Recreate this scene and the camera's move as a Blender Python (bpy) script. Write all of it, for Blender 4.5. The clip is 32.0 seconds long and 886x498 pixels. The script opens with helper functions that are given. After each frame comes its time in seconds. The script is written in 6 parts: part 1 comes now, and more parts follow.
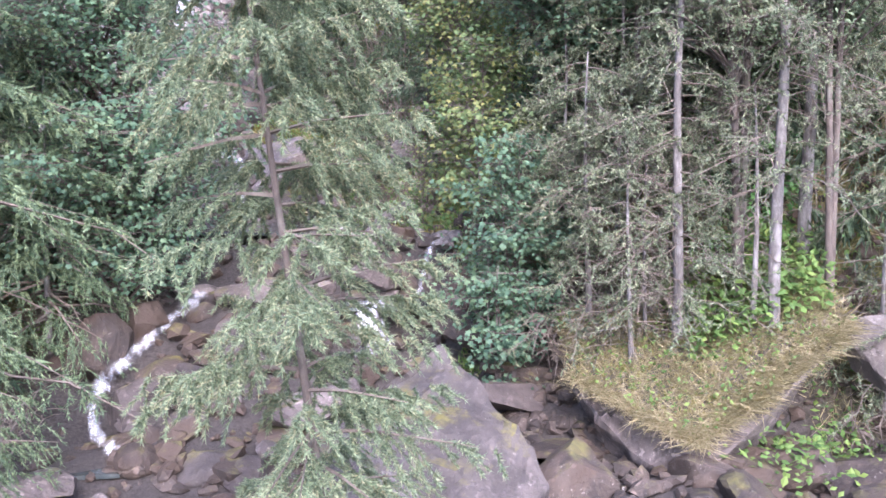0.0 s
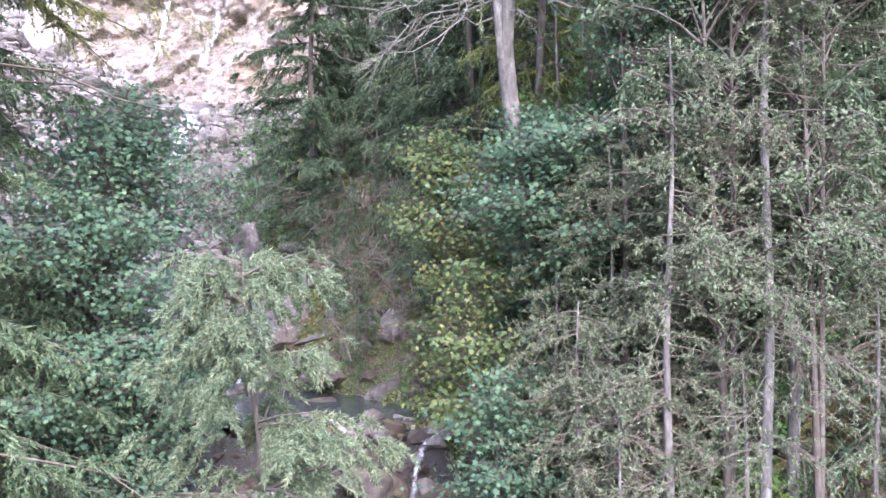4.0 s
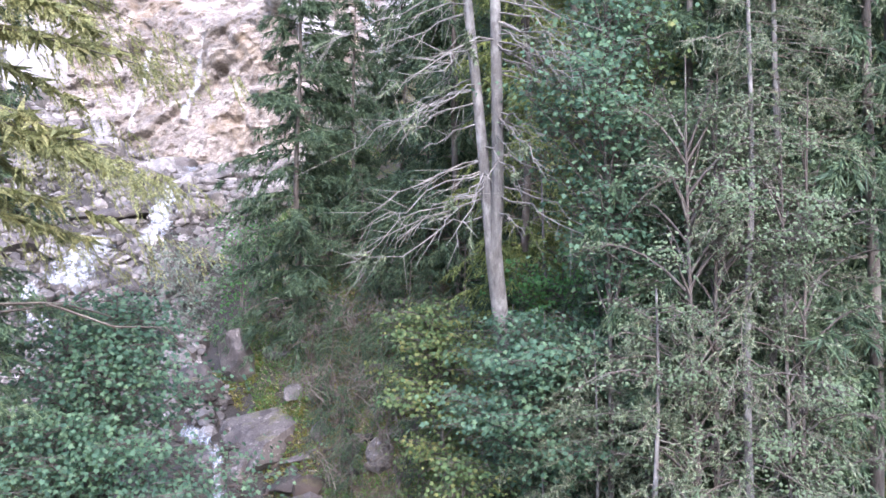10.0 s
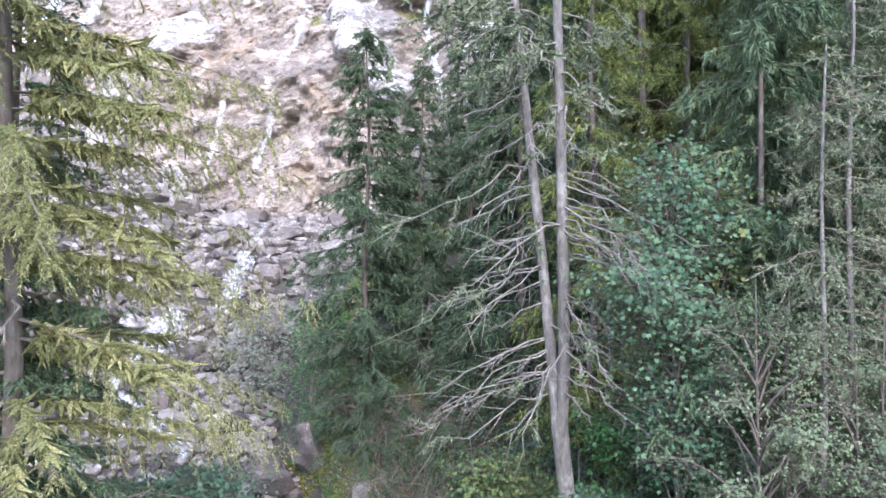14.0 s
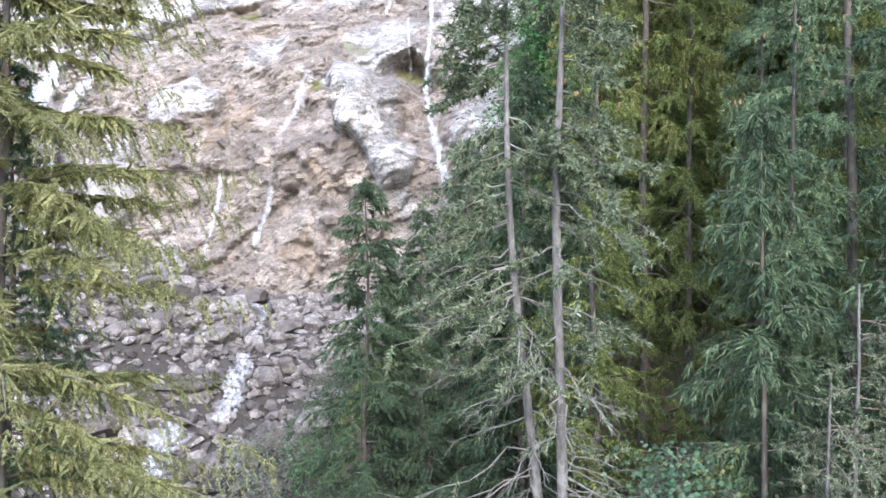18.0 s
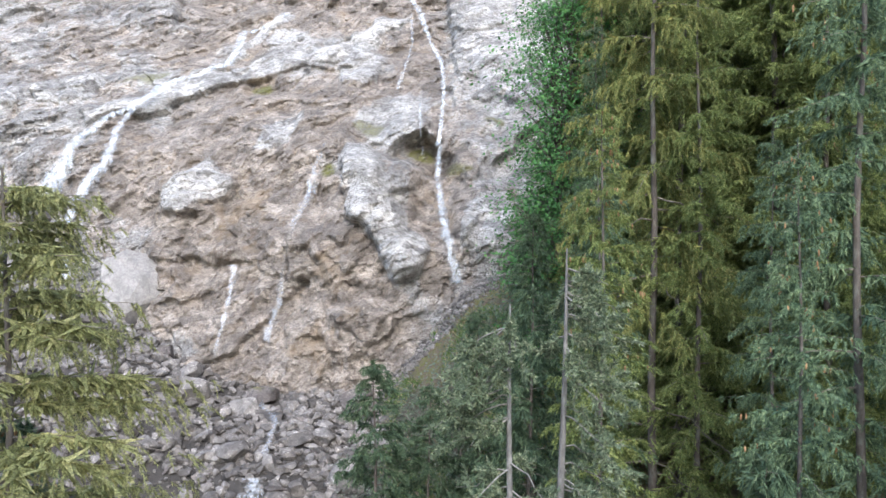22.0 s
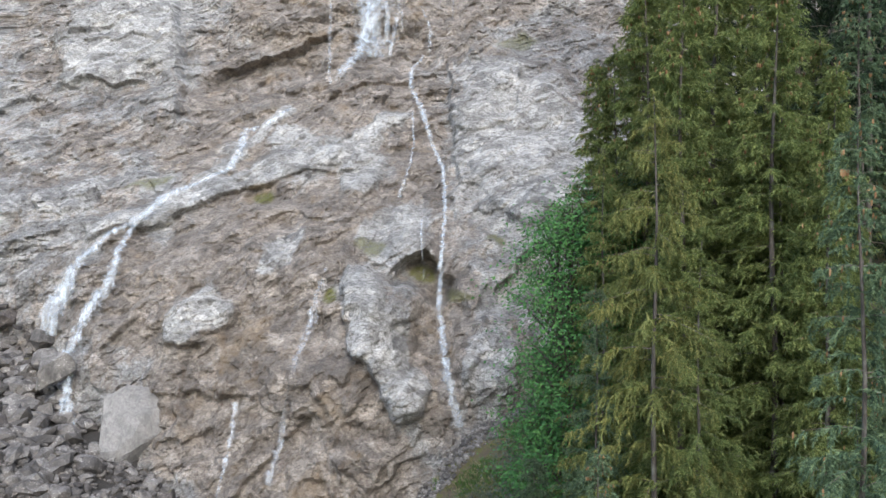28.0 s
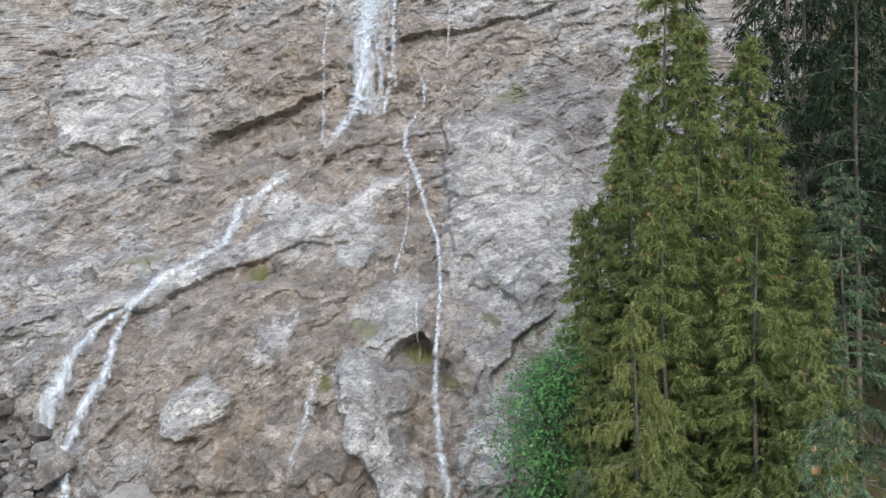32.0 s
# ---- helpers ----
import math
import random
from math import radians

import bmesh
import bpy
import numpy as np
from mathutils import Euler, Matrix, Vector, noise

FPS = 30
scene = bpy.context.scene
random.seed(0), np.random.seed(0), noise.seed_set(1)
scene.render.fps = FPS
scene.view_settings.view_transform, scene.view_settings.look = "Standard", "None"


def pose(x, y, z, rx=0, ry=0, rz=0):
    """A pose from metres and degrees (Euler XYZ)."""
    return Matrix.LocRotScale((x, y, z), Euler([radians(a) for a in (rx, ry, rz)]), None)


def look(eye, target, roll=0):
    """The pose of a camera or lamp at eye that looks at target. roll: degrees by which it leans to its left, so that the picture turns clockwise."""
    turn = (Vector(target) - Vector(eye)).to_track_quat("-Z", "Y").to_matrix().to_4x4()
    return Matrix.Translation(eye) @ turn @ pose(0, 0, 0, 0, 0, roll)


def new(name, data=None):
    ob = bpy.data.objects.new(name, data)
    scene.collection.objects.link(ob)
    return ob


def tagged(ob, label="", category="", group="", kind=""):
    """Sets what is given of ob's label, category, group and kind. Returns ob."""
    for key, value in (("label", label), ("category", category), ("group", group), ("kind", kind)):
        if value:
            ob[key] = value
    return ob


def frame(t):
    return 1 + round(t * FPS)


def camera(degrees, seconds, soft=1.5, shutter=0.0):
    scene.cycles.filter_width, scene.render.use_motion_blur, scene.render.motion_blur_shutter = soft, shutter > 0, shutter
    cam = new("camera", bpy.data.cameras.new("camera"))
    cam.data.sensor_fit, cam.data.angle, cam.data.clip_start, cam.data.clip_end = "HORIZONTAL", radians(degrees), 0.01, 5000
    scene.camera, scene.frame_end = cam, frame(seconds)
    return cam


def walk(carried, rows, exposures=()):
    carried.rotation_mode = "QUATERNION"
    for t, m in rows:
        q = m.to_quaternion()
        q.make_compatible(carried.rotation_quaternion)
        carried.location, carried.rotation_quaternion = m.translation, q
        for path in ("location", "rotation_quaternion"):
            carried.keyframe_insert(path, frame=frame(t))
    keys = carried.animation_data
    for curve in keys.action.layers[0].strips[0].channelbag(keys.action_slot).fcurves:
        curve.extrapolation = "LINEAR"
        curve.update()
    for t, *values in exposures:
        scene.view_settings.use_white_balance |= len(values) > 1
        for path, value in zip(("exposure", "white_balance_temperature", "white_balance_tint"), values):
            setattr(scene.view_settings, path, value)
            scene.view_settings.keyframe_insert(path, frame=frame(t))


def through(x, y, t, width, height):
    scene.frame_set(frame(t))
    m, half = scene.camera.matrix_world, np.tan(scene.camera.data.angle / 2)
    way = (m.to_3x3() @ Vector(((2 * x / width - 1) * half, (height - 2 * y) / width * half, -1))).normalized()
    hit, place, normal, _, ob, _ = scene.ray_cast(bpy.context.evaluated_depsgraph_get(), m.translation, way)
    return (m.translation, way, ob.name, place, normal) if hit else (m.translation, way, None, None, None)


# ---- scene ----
cam = camera(55.84, 32.0, soft=1.5)
EXPOSURES = [(0.0, 3.1, 6300, 33), (6.0, 3.0, 6200, 28), (13.0, 2.65, 6100, 22), (19.0, 2.24, 6350, 14), (25.0, 1.5, 6500, 9), (32.0, 1.2, 6600, 8)]
PATH = [
    (0, look((0.244, 0.365, 0.767), (0.536, 20.287, -0.975), -0.524)),
    (0.5, look((0.247, 0.385, 1.028), (0.554, 20.306, -0.722), -0.530)),
    (1, look((0.197, 0.335, 1.268), (0.613, 20.265, -0.362), -0.383)),
    (1.5, look((0.180, 0.333, 1.502), (0.655, 20.288, 0.246), -0.276)),
    (2, look((0.159, 0.332, 1.756), (0.696, 20.316, 1.196), -0.160)),
    (2.5, look((0.156, 0.320, 2.027), (0.724, 20.311, 2.199), -0.240)),
    (3, look((0.154, 0.306, 2.329), (0.748, 20.297, 2.438), -0.177)),
    (3.5, look((0.158, 0.288, 2.614), (0.767, 20.279, 2.703), -0.220)),
    (5.5, look((0.105, 0.244, 3.636), (0.889, 20.228, 3.727), 0.062)),
    (6, look((0.074, 0.223, 3.894), (0.903, 20.206, 3.964), 0.057)),
    (6.5, look((0.055, 0.213, 4.142), (0.920, 20.194, 4.208), 0.037)),
    (7, look((0.028, 0.185, 4.405), (0.929, 20.165, 4.447), 0.009)),
    (7.5, look((0.015, 0.185, 4.658), (0.936, 20.164, 4.696), 0.078)),
    (8, look((-0.005, 0.152, 4.916), (0.957, 20.129, 4.955), 0.095)),
    (8.5, look((-0.030, 0.126, 5.163), (0.969, 20.101, 5.205), 0.156)),
    (9, look((-0.006, 0.116, 5.397), (1.087, 20.086, 5.430), 0.124)),
    (9.5, look((0.013, 0.123, 5.618), (1.136, 20.092, 5.669), 0.222)),
    (10, look((0.008, 0.114, 5.881), (1.143, 20.082, 5.912), 0.132)),
    (10.5, look((-0.008, 0.073, 6.227), (0.393, 20.069, 6.230), 0.112)),
    (11, look((-0.030, 0.060, 6.572), (0.244, 20.058, 6.578), 0.174)),
    (11.5, look((-0.032, 0.090, 6.911), (0.251, 20.088, 6.916), 0.214)),
    (12, look((-0.032, 0.053, 7.261), (0.279, 20.050, 7.261), 0.207)),
    (12.5, look((-0.045, -0.027, 7.592), (0.300, 19.970, 7.603), 0.357)),
    (13, look((-0.043, -0.058, 7.927), (-0.003, 19.942, 7.927), 0.458)),
    (13.5, look((-0.024, -0.071, 8.258), (-0.415, 19.925, 8.231), 0.416)),
    (15.5, look((0.022, 0.287, 9.922), (-0.448, 20.282, 9.909), -0.001)),
    (16, look((0.029, 0.284, 10.497), (-0.445, 20.279, 10.479), -0.026)),
    (16.5, look((0.044, 0.290, 11.088), (-0.442, 20.284, 11.056), -0.056)),
    (17, look((0.033, 0.252, 11.663), (-0.436, 20.247, 11.634), 0.057)),
    (17.5, look((0.026, 0.200, 12.235), (-0.440, 20.194, 12.201), 0.114)),
    (18, look((0.007, 0.159, 12.810), (-0.461, 20.153, 12.750), 0.112)),
    (18.5, look((0.003, 0.181, 13.392), (-0.525, 20.174, 13.318), 0.150)),
    (19, look((0.021, 0.193, 14.002), (-0.539, 20.185, 13.906), 0.091)),
    (19.5, look((0.074, 0.307, 14.631), (-0.547, 20.297, 14.539), 0.107)),
    (20, look((0.094, 0.350, 15.259), (-0.598, 20.338, 15.190), 0.240)),
    (20.5, look((0.113, 0.353, 15.865), (-0.600, 20.341, 15.816), 0.203)),
    (21, look((0.168, 0.365, 16.425), (-0.596, 20.350, 16.428), 0.209)),
    (21.5, look((0.207, 0.340, 17.035), (-0.599, 20.323, 17.077), 0.233)),
    (22, look((0.153, 0.186, 17.703), (-0.647, 20.170, 17.771), 0.271)),
    (22.5, look((0.098, 0.060, 18.343), (-0.691, 20.044, 18.446), 0.222)),
    (23, look((0.090, 0.033, 19.033), (-0.717, 20.017, 19.134), 0.283)),
    (23.5, look((0.127, 0.054, 19.704), (-0.714, 20.036, 19.803), 0.260)),
    (24, look((0.111, 0.047, 20.326), (-0.727, 20.029, 20.428), 0.251)),
    (24.5, look((0.103, 0.040, 20.936), (-0.731, 20.022, 21.054), 0.278)),
    (25, look((0.097, 0.089, 21.624), (-0.742, 20.071, 21.724), 0.280)),
    (25.5, look((0.112, 0.129, 22.245), (-0.746, 20.110, 22.348), 0.262)),
    (27.5, look((0.132, 0.097, 24.978), (-0.705, 20.080, 25.013), 0.261)),
    (28, look((0.134, 0.107, 25.646), (-0.703, 20.089, 25.672), 0.269)),
    (28.5, look((0.166, 0.128, 26.321), (-0.678, 20.111, 26.351), 0.187)),
    (29, look((0.192, 0.161, 26.979), (-0.655, 20.143, 27.013), 0.057)),
    (29.5, look((0.263, 0.187, 27.668), (-0.603, 20.168, 27.689), -0.045)),
    (30, look((0.315, 0.205, 28.337), (-0.551, 20.187, 28.360), -0.244)),
    (30.5, look((0.418, 0.211, 29.061), (-0.470, 20.191, 29.071), -0.371)),
    (31, look((0.557, 0.216, 29.801), (-0.348, 20.195, 29.768), -0.400)),
    (31.5, look((0.705, 0.225, 30.561), (-0.228, 20.203, 30.513), -0.710)),
    (32, look((0.850, 0.219, 31.300), (-0.111, 20.196, 31.209), -0.908)),
]  # end of path
walk(cam, PATH, EXPOSURES)

# ---- world and light ----
world = bpy.data.worlds.new("sky")
scene.world = world
world.use_nodes = True
wn = world.node_tree.nodes
sky = wn.new("ShaderNodeTexSky")
sky.sky_type, sky.sun_disc = 'NISHITA', False
sky.sun_elevation, sky.sun_rotation = radians(39), radians(172)
world.node_tree.links.new(sky.outputs[0], wn["Background"].inputs[0])
wn["Background"].inputs[1].default_value = 0.15
sun_data = bpy.data.lights.new("sun", 'SUN')
sun_data.energy, sun_data.angle, sun_data.color = 1.3, radians(38), (1.0, 0.98, 0.95)
sun = new("sun", sun_data)
sun.matrix_world = look((8, -45, 45), (0, 10, 0))


# ---- materials ----
def node_mat(name):
    m = bpy.data.materials.new(name)
    m.use_nodes = True
    nt = m.node_tree
    return m, nt, nt.nodes["Principled BSDF"]


def ramp(nt, source, stops):
    r = nt.nodes.new("ShaderNodeValToRGB")
    while len(r.color_ramp.elements) < len(stops):
        r.color_ramp.elements.new(0.5)
    for e, (p, c) in zip(r.color_ramp.elements, stops):
        e.position, e.color = p, (*c, 1) if len(c) == 3 else c
    nt.links.new(source, r.inputs[0])
    return r.outputs[0]


def tex_noise(nt, scale, detail=6, rough=0.6, stretch=None, distortion=0.0):
    tc = nt.nodes.new("ShaderNodeNewGeometry")
    n = nt.nodes.new("ShaderNodeTexNoise")
    n.inputs["Scale"].default_value = scale
    n.inputs["Detail"].default_value = detail
    n.inputs["Roughness"].default_value = rough
    n.inputs["Distortion"].default_value = distortion
    if stretch:
        mp = nt.nodes.new("ShaderNodeMapping")
        mp.inputs["Scale"].default_value = stretch[:3]
        mp.inputs["Rotation"].default_value = [radians(a) for a in stretch[3:]] if len(stretch) > 3 else (0, 0, 0)
        nt.links.new(tc.outputs["Position"], mp.inputs[0])
        nt.links.new(mp.outputs[0], n.inputs["Vector"])
    else:
        nt.links.new(tc.outputs["Position"], n.inputs["Vector"])
    return n.outputs["Fac"]


def mix(nt, fac, a, b, mode='MIX'):
    n = nt.nodes.new("ShaderNodeMix")
    n.data_type, n.blend_type = 'RGBA', mode
    for sock, v in ((n.inputs[0], fac), (n.inputs[6], a), (n.inputs[7], b)):
        if isinstance(v, (int, float)):
            sock.default_value = v
        elif isinstance(v, tuple):
            sock.default_value = (*v, 1)
        else:
            nt.links.new(v, sock)
    return n.outputs[2]


def math_node(nt, op, a, b=0.0):
    n = nt.nodes.new("ShaderNodeMath")
    n.operation, n.use_clamp = op, op == 'MULTIPLY'
    for sock, v in ((n.inputs[0], a), (n.inputs[1], b)):
        if isinstance(v, (int, float)):
            sock.default_value = v
        else:
            nt.links.new(v, sock)
    return n.outputs[0]


def bump(nt, bsdf, height, strength, distance):
    b = nt.nodes.new("ShaderNodeBump")
    b.inputs["Strength"].default_value = strength
    b.inputs["Distance"].default_value = distance
    nt.links.new(height, b.inputs["Height"])
    nt.links.new(b.outputs[0], bsdf.inputs["Normal"])


def upward(nt, low, high):
    g = nt.nodes.new("ShaderNodeNewGeometry")
    s = nt.nodes.new("ShaderNodeSeparateXYZ")
    nt.links.new(g.outputs["Normal"], s.inputs[0])
    r = nt.nodes.new("ShaderNodeMapRange")
    r.inputs[1].default_value, r.inputs[2].default_value = low, high
    nt.links.new(s.outputs[2], r.inputs[0])
    return r.outputs[0]


def leaf_mat(name, colors, through=0.3, gloss=0.5, needles=0.0):
    """Foliage: colour varies leaf by leaf and in broad patches; some light passes through."""
    m, nt, p = node_mat(name)
    g = nt.nodes.new("ShaderNodeNewGeometry")
    broad = tex_noise(nt, 0.9, 3)
    both = math_node(nt, 'ADD', math_node(nt, 'MULTIPLY', g.outputs["Random Per Island"], 0.55), math_node(nt, 'MULTIPLY', broad, 0.45))
    n = len(colors) - 1
    col = ramp(nt, both, [(0.2 + 0.6 * i / n, c) for i, c in enumerate(colors)])
    if needles:
        fine = ramp(nt, tex_noise(nt, needles, 2, 0.6), [(0.36, (0.5, 0.51, 0.53)), (0.5, (0.98, 0.98, 0.98)), (0.64, (1.45, 1.43, 1.37))])
        col = mix(nt, 1.0, col, fine, 'MULTIPLY')
    nt.links.new(col, p.inputs["Base Color"])
    p.inputs["Roughness"].default_value = gloss
    p.inputs["Specular IOR Level"].default_value = 0.15
    t = nt.nodes.new("ShaderNodeBsdfTranslucent")
    nt.links.new(col, t.inputs[0])
    mx = nt.nodes.new("ShaderNodeMixShader")
    mx.inputs[0].default_value = through
    nt.links.new(p.outputs[0], mx.inputs[1])
    nt.links.new(t.outputs[0], mx.inputs[2])
    nt.links.new(mx.outputs[0], nt.nodes["Material Output"].inputs[0])
    return m


def bark_mat(name, dark, light, lichen):
    m, nt, p = node_mat(name)
    n1 = tex_noise(nt, 16, 9, 0.75, (1, 1, 0.25))
    n2 = tex_noise(nt, 4.5, 5, 0.65, (1, 1, 0.6))
    col = ramp(nt, n1, [(0.3, dark), (0.7, light)])
    col = mix(nt, ramp(nt, n2, [(0.5, (0, 0, 0)), (0.72, (1, 1, 1))]), col, lichen)
    nt.links.new(col, p.inputs["Base Color"])
    p.inputs["Roughness"].default_value = 0.9
    bump(nt, p, n1, 0.9, 0.03)
    return m


def rock_mat(name, dark, light, moss=None, wet=None, moss_from=0.6):
    m, nt, p = node_mat(name)
    n1 = tex_noise(nt, 1.1, 8, 0.65)
    n2 = tex_noise(nt, 7, 8, 0.7)
    n3 = tex_noise(nt, 26, 4, 0.7)
    col = ramp(nt, n1, [(0.3, dark), (0.7, light)])
    col = mix(nt, 0.55, col, ramp(nt, n2, [(0.35, (0.35, 0.33, 0.32)), (0.65, (0.95, 0.93, 0.9))]), 'MULTIPLY')
    col = mix(nt, ramp(nt, n3, [(0.62, (0, 0, 0)), (0.7, (0.7, 0.7, 0.7))]), col, (0.34, 0.33, 0.31))
    crust = math_node(nt, 'MULTIPLY', ramp(nt, tex_noise(nt, 9, 3, 0.5), [(0.6, (0,) * 3), (0.64, (0.85,) * 3)]), ramp(nt, n1, [(0.45, (0.15,) * 3), (0.6, (1,) * 3)]))
    col = mix(nt, crust, col, tuple(min(0.5, 1.6 * c) for c in light))
    damp = ramp(nt, tex_noise(nt, 2.6, 7, 0.7, (1, 1, 0.5), 0.6), [(0.5, (0,) * 3), (0.6, (0.7,) * 3)])
    col = mix(nt, damp, col, tuple(0.6 * c for c in dark))
    each = nt.nodes.new("ShaderNodeObjectInfo")
    isle = nt.nodes.new("ShaderNodeNewGeometry")
    tone = math_node(nt, 'FRACT', math_node(nt, 'ADD', each.outputs["Random"], isle.outputs["Random Per Island"]))
    col = mix(nt, 1.0, col, ramp(nt, tone, [(0.0, (0.42, 0.4, 0.39)), (0.45, (0.85, 0.82, 0.79)), (1.0, (1.25, 1.24, 1.22))]), 'MULTIPLY')
    if wet:
        fac = ramp(nt, tex_noise(nt, 0.7, 5), [(0.45, (0, 0, 0)), (0.55, (1, 1, 1))])
        col = mix(nt, fac, col, wet)
    if moss:
        up = math_node(nt, 'MULTIPLY', upward(nt, moss_from, 0.95), ramp(nt, tex_noise(nt, 2.3, 6, 0.7), [(0.5, (0, 0, 0)), (0.64, (1, 1, 1))]))
        mcol = ramp(nt, tex_noise(nt, 14, 5), [(0.3, moss), (0.7, (0.15, 0.135, 0.04))])
        col = mix(nt, up, col, mcol)
    nt.links.new(col, p.inputs["Base Color"])
    p.inputs["Roughness"].default_value = 0.75
    h = math_node(nt, 'ADD', n2, math_node(nt, 'MULTIPLY', n3, 0.4))
    bump(nt, p, h, 0.8, 0.06)
    return m


M = {}
M["spruce"] = leaf_mat("spruce_needles", [(0.061, 0.104, 0.0671), (0.0976, 0.152, 0.0915), (0.14, 0.201, 0.11), (0.183, 0.238, 0.128)], needles=26)
M["green"] = leaf_mat("green_spruce_needles", [(0.0987, 0.138, 0.0493), (0.143, 0.185, 0.0651), (0.188, 0.227, 0.0809), (0.247, 0.272, 0.101)], 0.38, needles=24)
# spruce needles darkened to stand in for the shade deep in the wood
M["fir"] = leaf_mat("deep_shade_needles", [(0.015, 0.028, 0.017), (0.028, 0.048, 0.025), (0.045, 0.068, 0.034)], 0.2, needles=20)
M["young"] = leaf_mat("young_spruce_needles", [(0.0896, 0.137, 0.0874), (0.14, 0.196, 0.121), (0.185, 0.241, 0.151), (0.252, 0.252, 0.157)], 0.35, needles=60)
M["grey_spruce"] = leaf_mat("grey_spruce_needles", [(0.0625, 0.0875, 0.0562), (0.112, 0.15, 0.0938), (0.163, 0.2, 0.125), (0.213, 0.237, 0.156)], needles=30)
M["larch"] = leaf_mat("larch_needles", [(0.155, 0.168, 0.075), (0.2, 0.215, 0.098), (0.25, 0.258, 0.12), (0.3, 0.29, 0.138)], 0.45, needles=34)
# dimmed copy of the spruce needles: darker trees, and shade on slope and bank
M["deep"] = leaf_mat("dark_shaded_spruce_needles", [(0.038, 0.066, 0.043), (0.06, 0.098, 0.06), (0.088, 0.132, 0.074), (0.115, 0.155, 0.085)], 0.28, needles=30)
M["gold"] = leaf_mat("golden_larch_needles", [(0.11, 0.135, 0.045), (0.15, 0.175, 0.06), (0.195, 0.21, 0.075), (0.26, 0.245, 0.085)], 0.35, needles=26)
M["maple"] = leaf_mat("maple_leaves", [(0.046, 0.0949, 0.0646), (0.0805, 0.155, 0.101), (0.118, 0.21, 0.129), (0.159, 0.251, 0.136)], 0.5, 0.5)
M["maple_yellow"] = leaf_mat("maple_leaves_turning", [(0.066, 0.124, 0.058), (0.105, 0.165, 0.07), (0.14, 0.19, 0.075), (0.22, 0.222, 0.08)], 0.42, 0.5)
M["bright"] = leaf_mat("bright_leaves", [(0.045, 0.135, 0.045), (0.09, 0.225, 0.075), (0.135, 0.3, 0.09)], 0.35, 0.4)
M["beam"] = leaf_mat("grey_green_leaves", [(0.0809, 0.119, 0.0666), (0.1, 0.145, 0.0819), (0.119, 0.164, 0.0952), (0.138, 0.179, 0.106)], 0.3)
M["bush"] = leaf_mat("willow_leaves", [(0.09, 0.12, 0.09), (0.14, 0.17, 0.13), (0.2, 0.22, 0.17)], 0.3)
M["herb"] = leaf_mat("herb_leaves", [(0.05, 0.1, 0.03), (0.09, 0.17, 0.05), (0.15, 0.22, 0.06)], 0.3)
M["moss"] = leaf_mat("moss_tufts", [(0.07, 0.08, 0.02), (0.13, 0.135, 0.03), (0.2, 0.19, 0.05), (0.2, 0.15, 0.08)], 0.2)
M["grass"] = leaf_mat("dry_grass", [(0.145, 0.14, 0.0672), (0.228, 0.207, 0.109), (0.331, 0.29, 0.171), (0.435, 0.383, 0.248)], 0.25)
M["bark"] = bark_mat("spruce_bark", (0.045, 0.043, 0.04), (0.168, 0.16, 0.152), (0.25, 0.247, 0.235))
M["silver"] = bark_mat("weathered_boughs", (0.085, 0.08, 0.073), (0.215, 0.203, 0.187), (0.27, 0.263, 0.245))
M["bark_dark"] = bark_mat("dark_bark", (0.04, 0.034, 0.03), (0.12, 0.1, 0.086), (0.15, 0.15, 0.125))
M["twig"] = bark_mat("dead_twigs", (0.06, 0.049, 0.04), (0.17, 0.142, 0.115), (0.2, 0.19, 0.16))
M["cone"] = leaf_mat("spruce_cones", [(0.16, 0.09, 0.045), (0.25, 0.15, 0.08), (0.33, 0.22, 0.12)], 0.05, 0.7)
M["rock"] = rock_mat("boulder_rock", (0.055, 0.047, 0.045), (0.18, 0.16, 0.152), (0.07, 0.075, 0.025), None, 0.8)
M["rock_pale"] = rock_mat("pale_rubble", (0.105, 0.097, 0.092), (0.31, 0.293, 0.28))
M["rock_block"] = rock_mat("pale_block", (0.42, 0.415, 0.41), (0.62, 0.615, 0.605))
M["rock_brown"] = rock_mat("brown_wet_rock", (0.026, 0.022, 0.02), (0.088, 0.07, 0.058), (0.06, 0.065, 0.025), (0.05, 0.035, 0.025))
M["rock_moss"] = rock_mat("mossy_rock", (0.07, 0.063, 0.06), (0.215, 0.2, 0.192), (0.085, 0.082, 0.022), None, 0.72)


def ground_material():
    m, nt, p = node_mat("forest_floor")
    n1, n2, n3 = tex_noise(nt, 0.45, 5), tex_noise(nt, 3.0, 7, 0.7), tex_noise(nt, 22, 6, 0.75)
    soil = ramp(nt, n3, [(0.3, (0.055, 0.042, 0.03)), (0.7, (0.2, 0.15, 0.105))])
    moss = ramp(nt, n3, [(0.3, (0.06, 0.065, 0.02)), (0.7, (0.19, 0.18, 0.055))])
    col = mix(nt, ramp(nt, n2, [(0.42, (0, 0, 0)), (0.58, (1, 1, 1))]), soil, moss)
    # bed stone, its colour darkened to stand in for shaded gaps between rocks
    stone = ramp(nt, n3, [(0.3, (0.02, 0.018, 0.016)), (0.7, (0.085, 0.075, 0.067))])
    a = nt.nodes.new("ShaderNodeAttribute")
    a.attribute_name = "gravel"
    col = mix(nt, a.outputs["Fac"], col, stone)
    nt.links.new(col, p.inputs["Base Color"])
    p.inputs["Roughness"].default_value = 0.95
    bump(nt, p, math_node(nt, 'ADD', n2, n3), 1.0, 0.08)
    return m


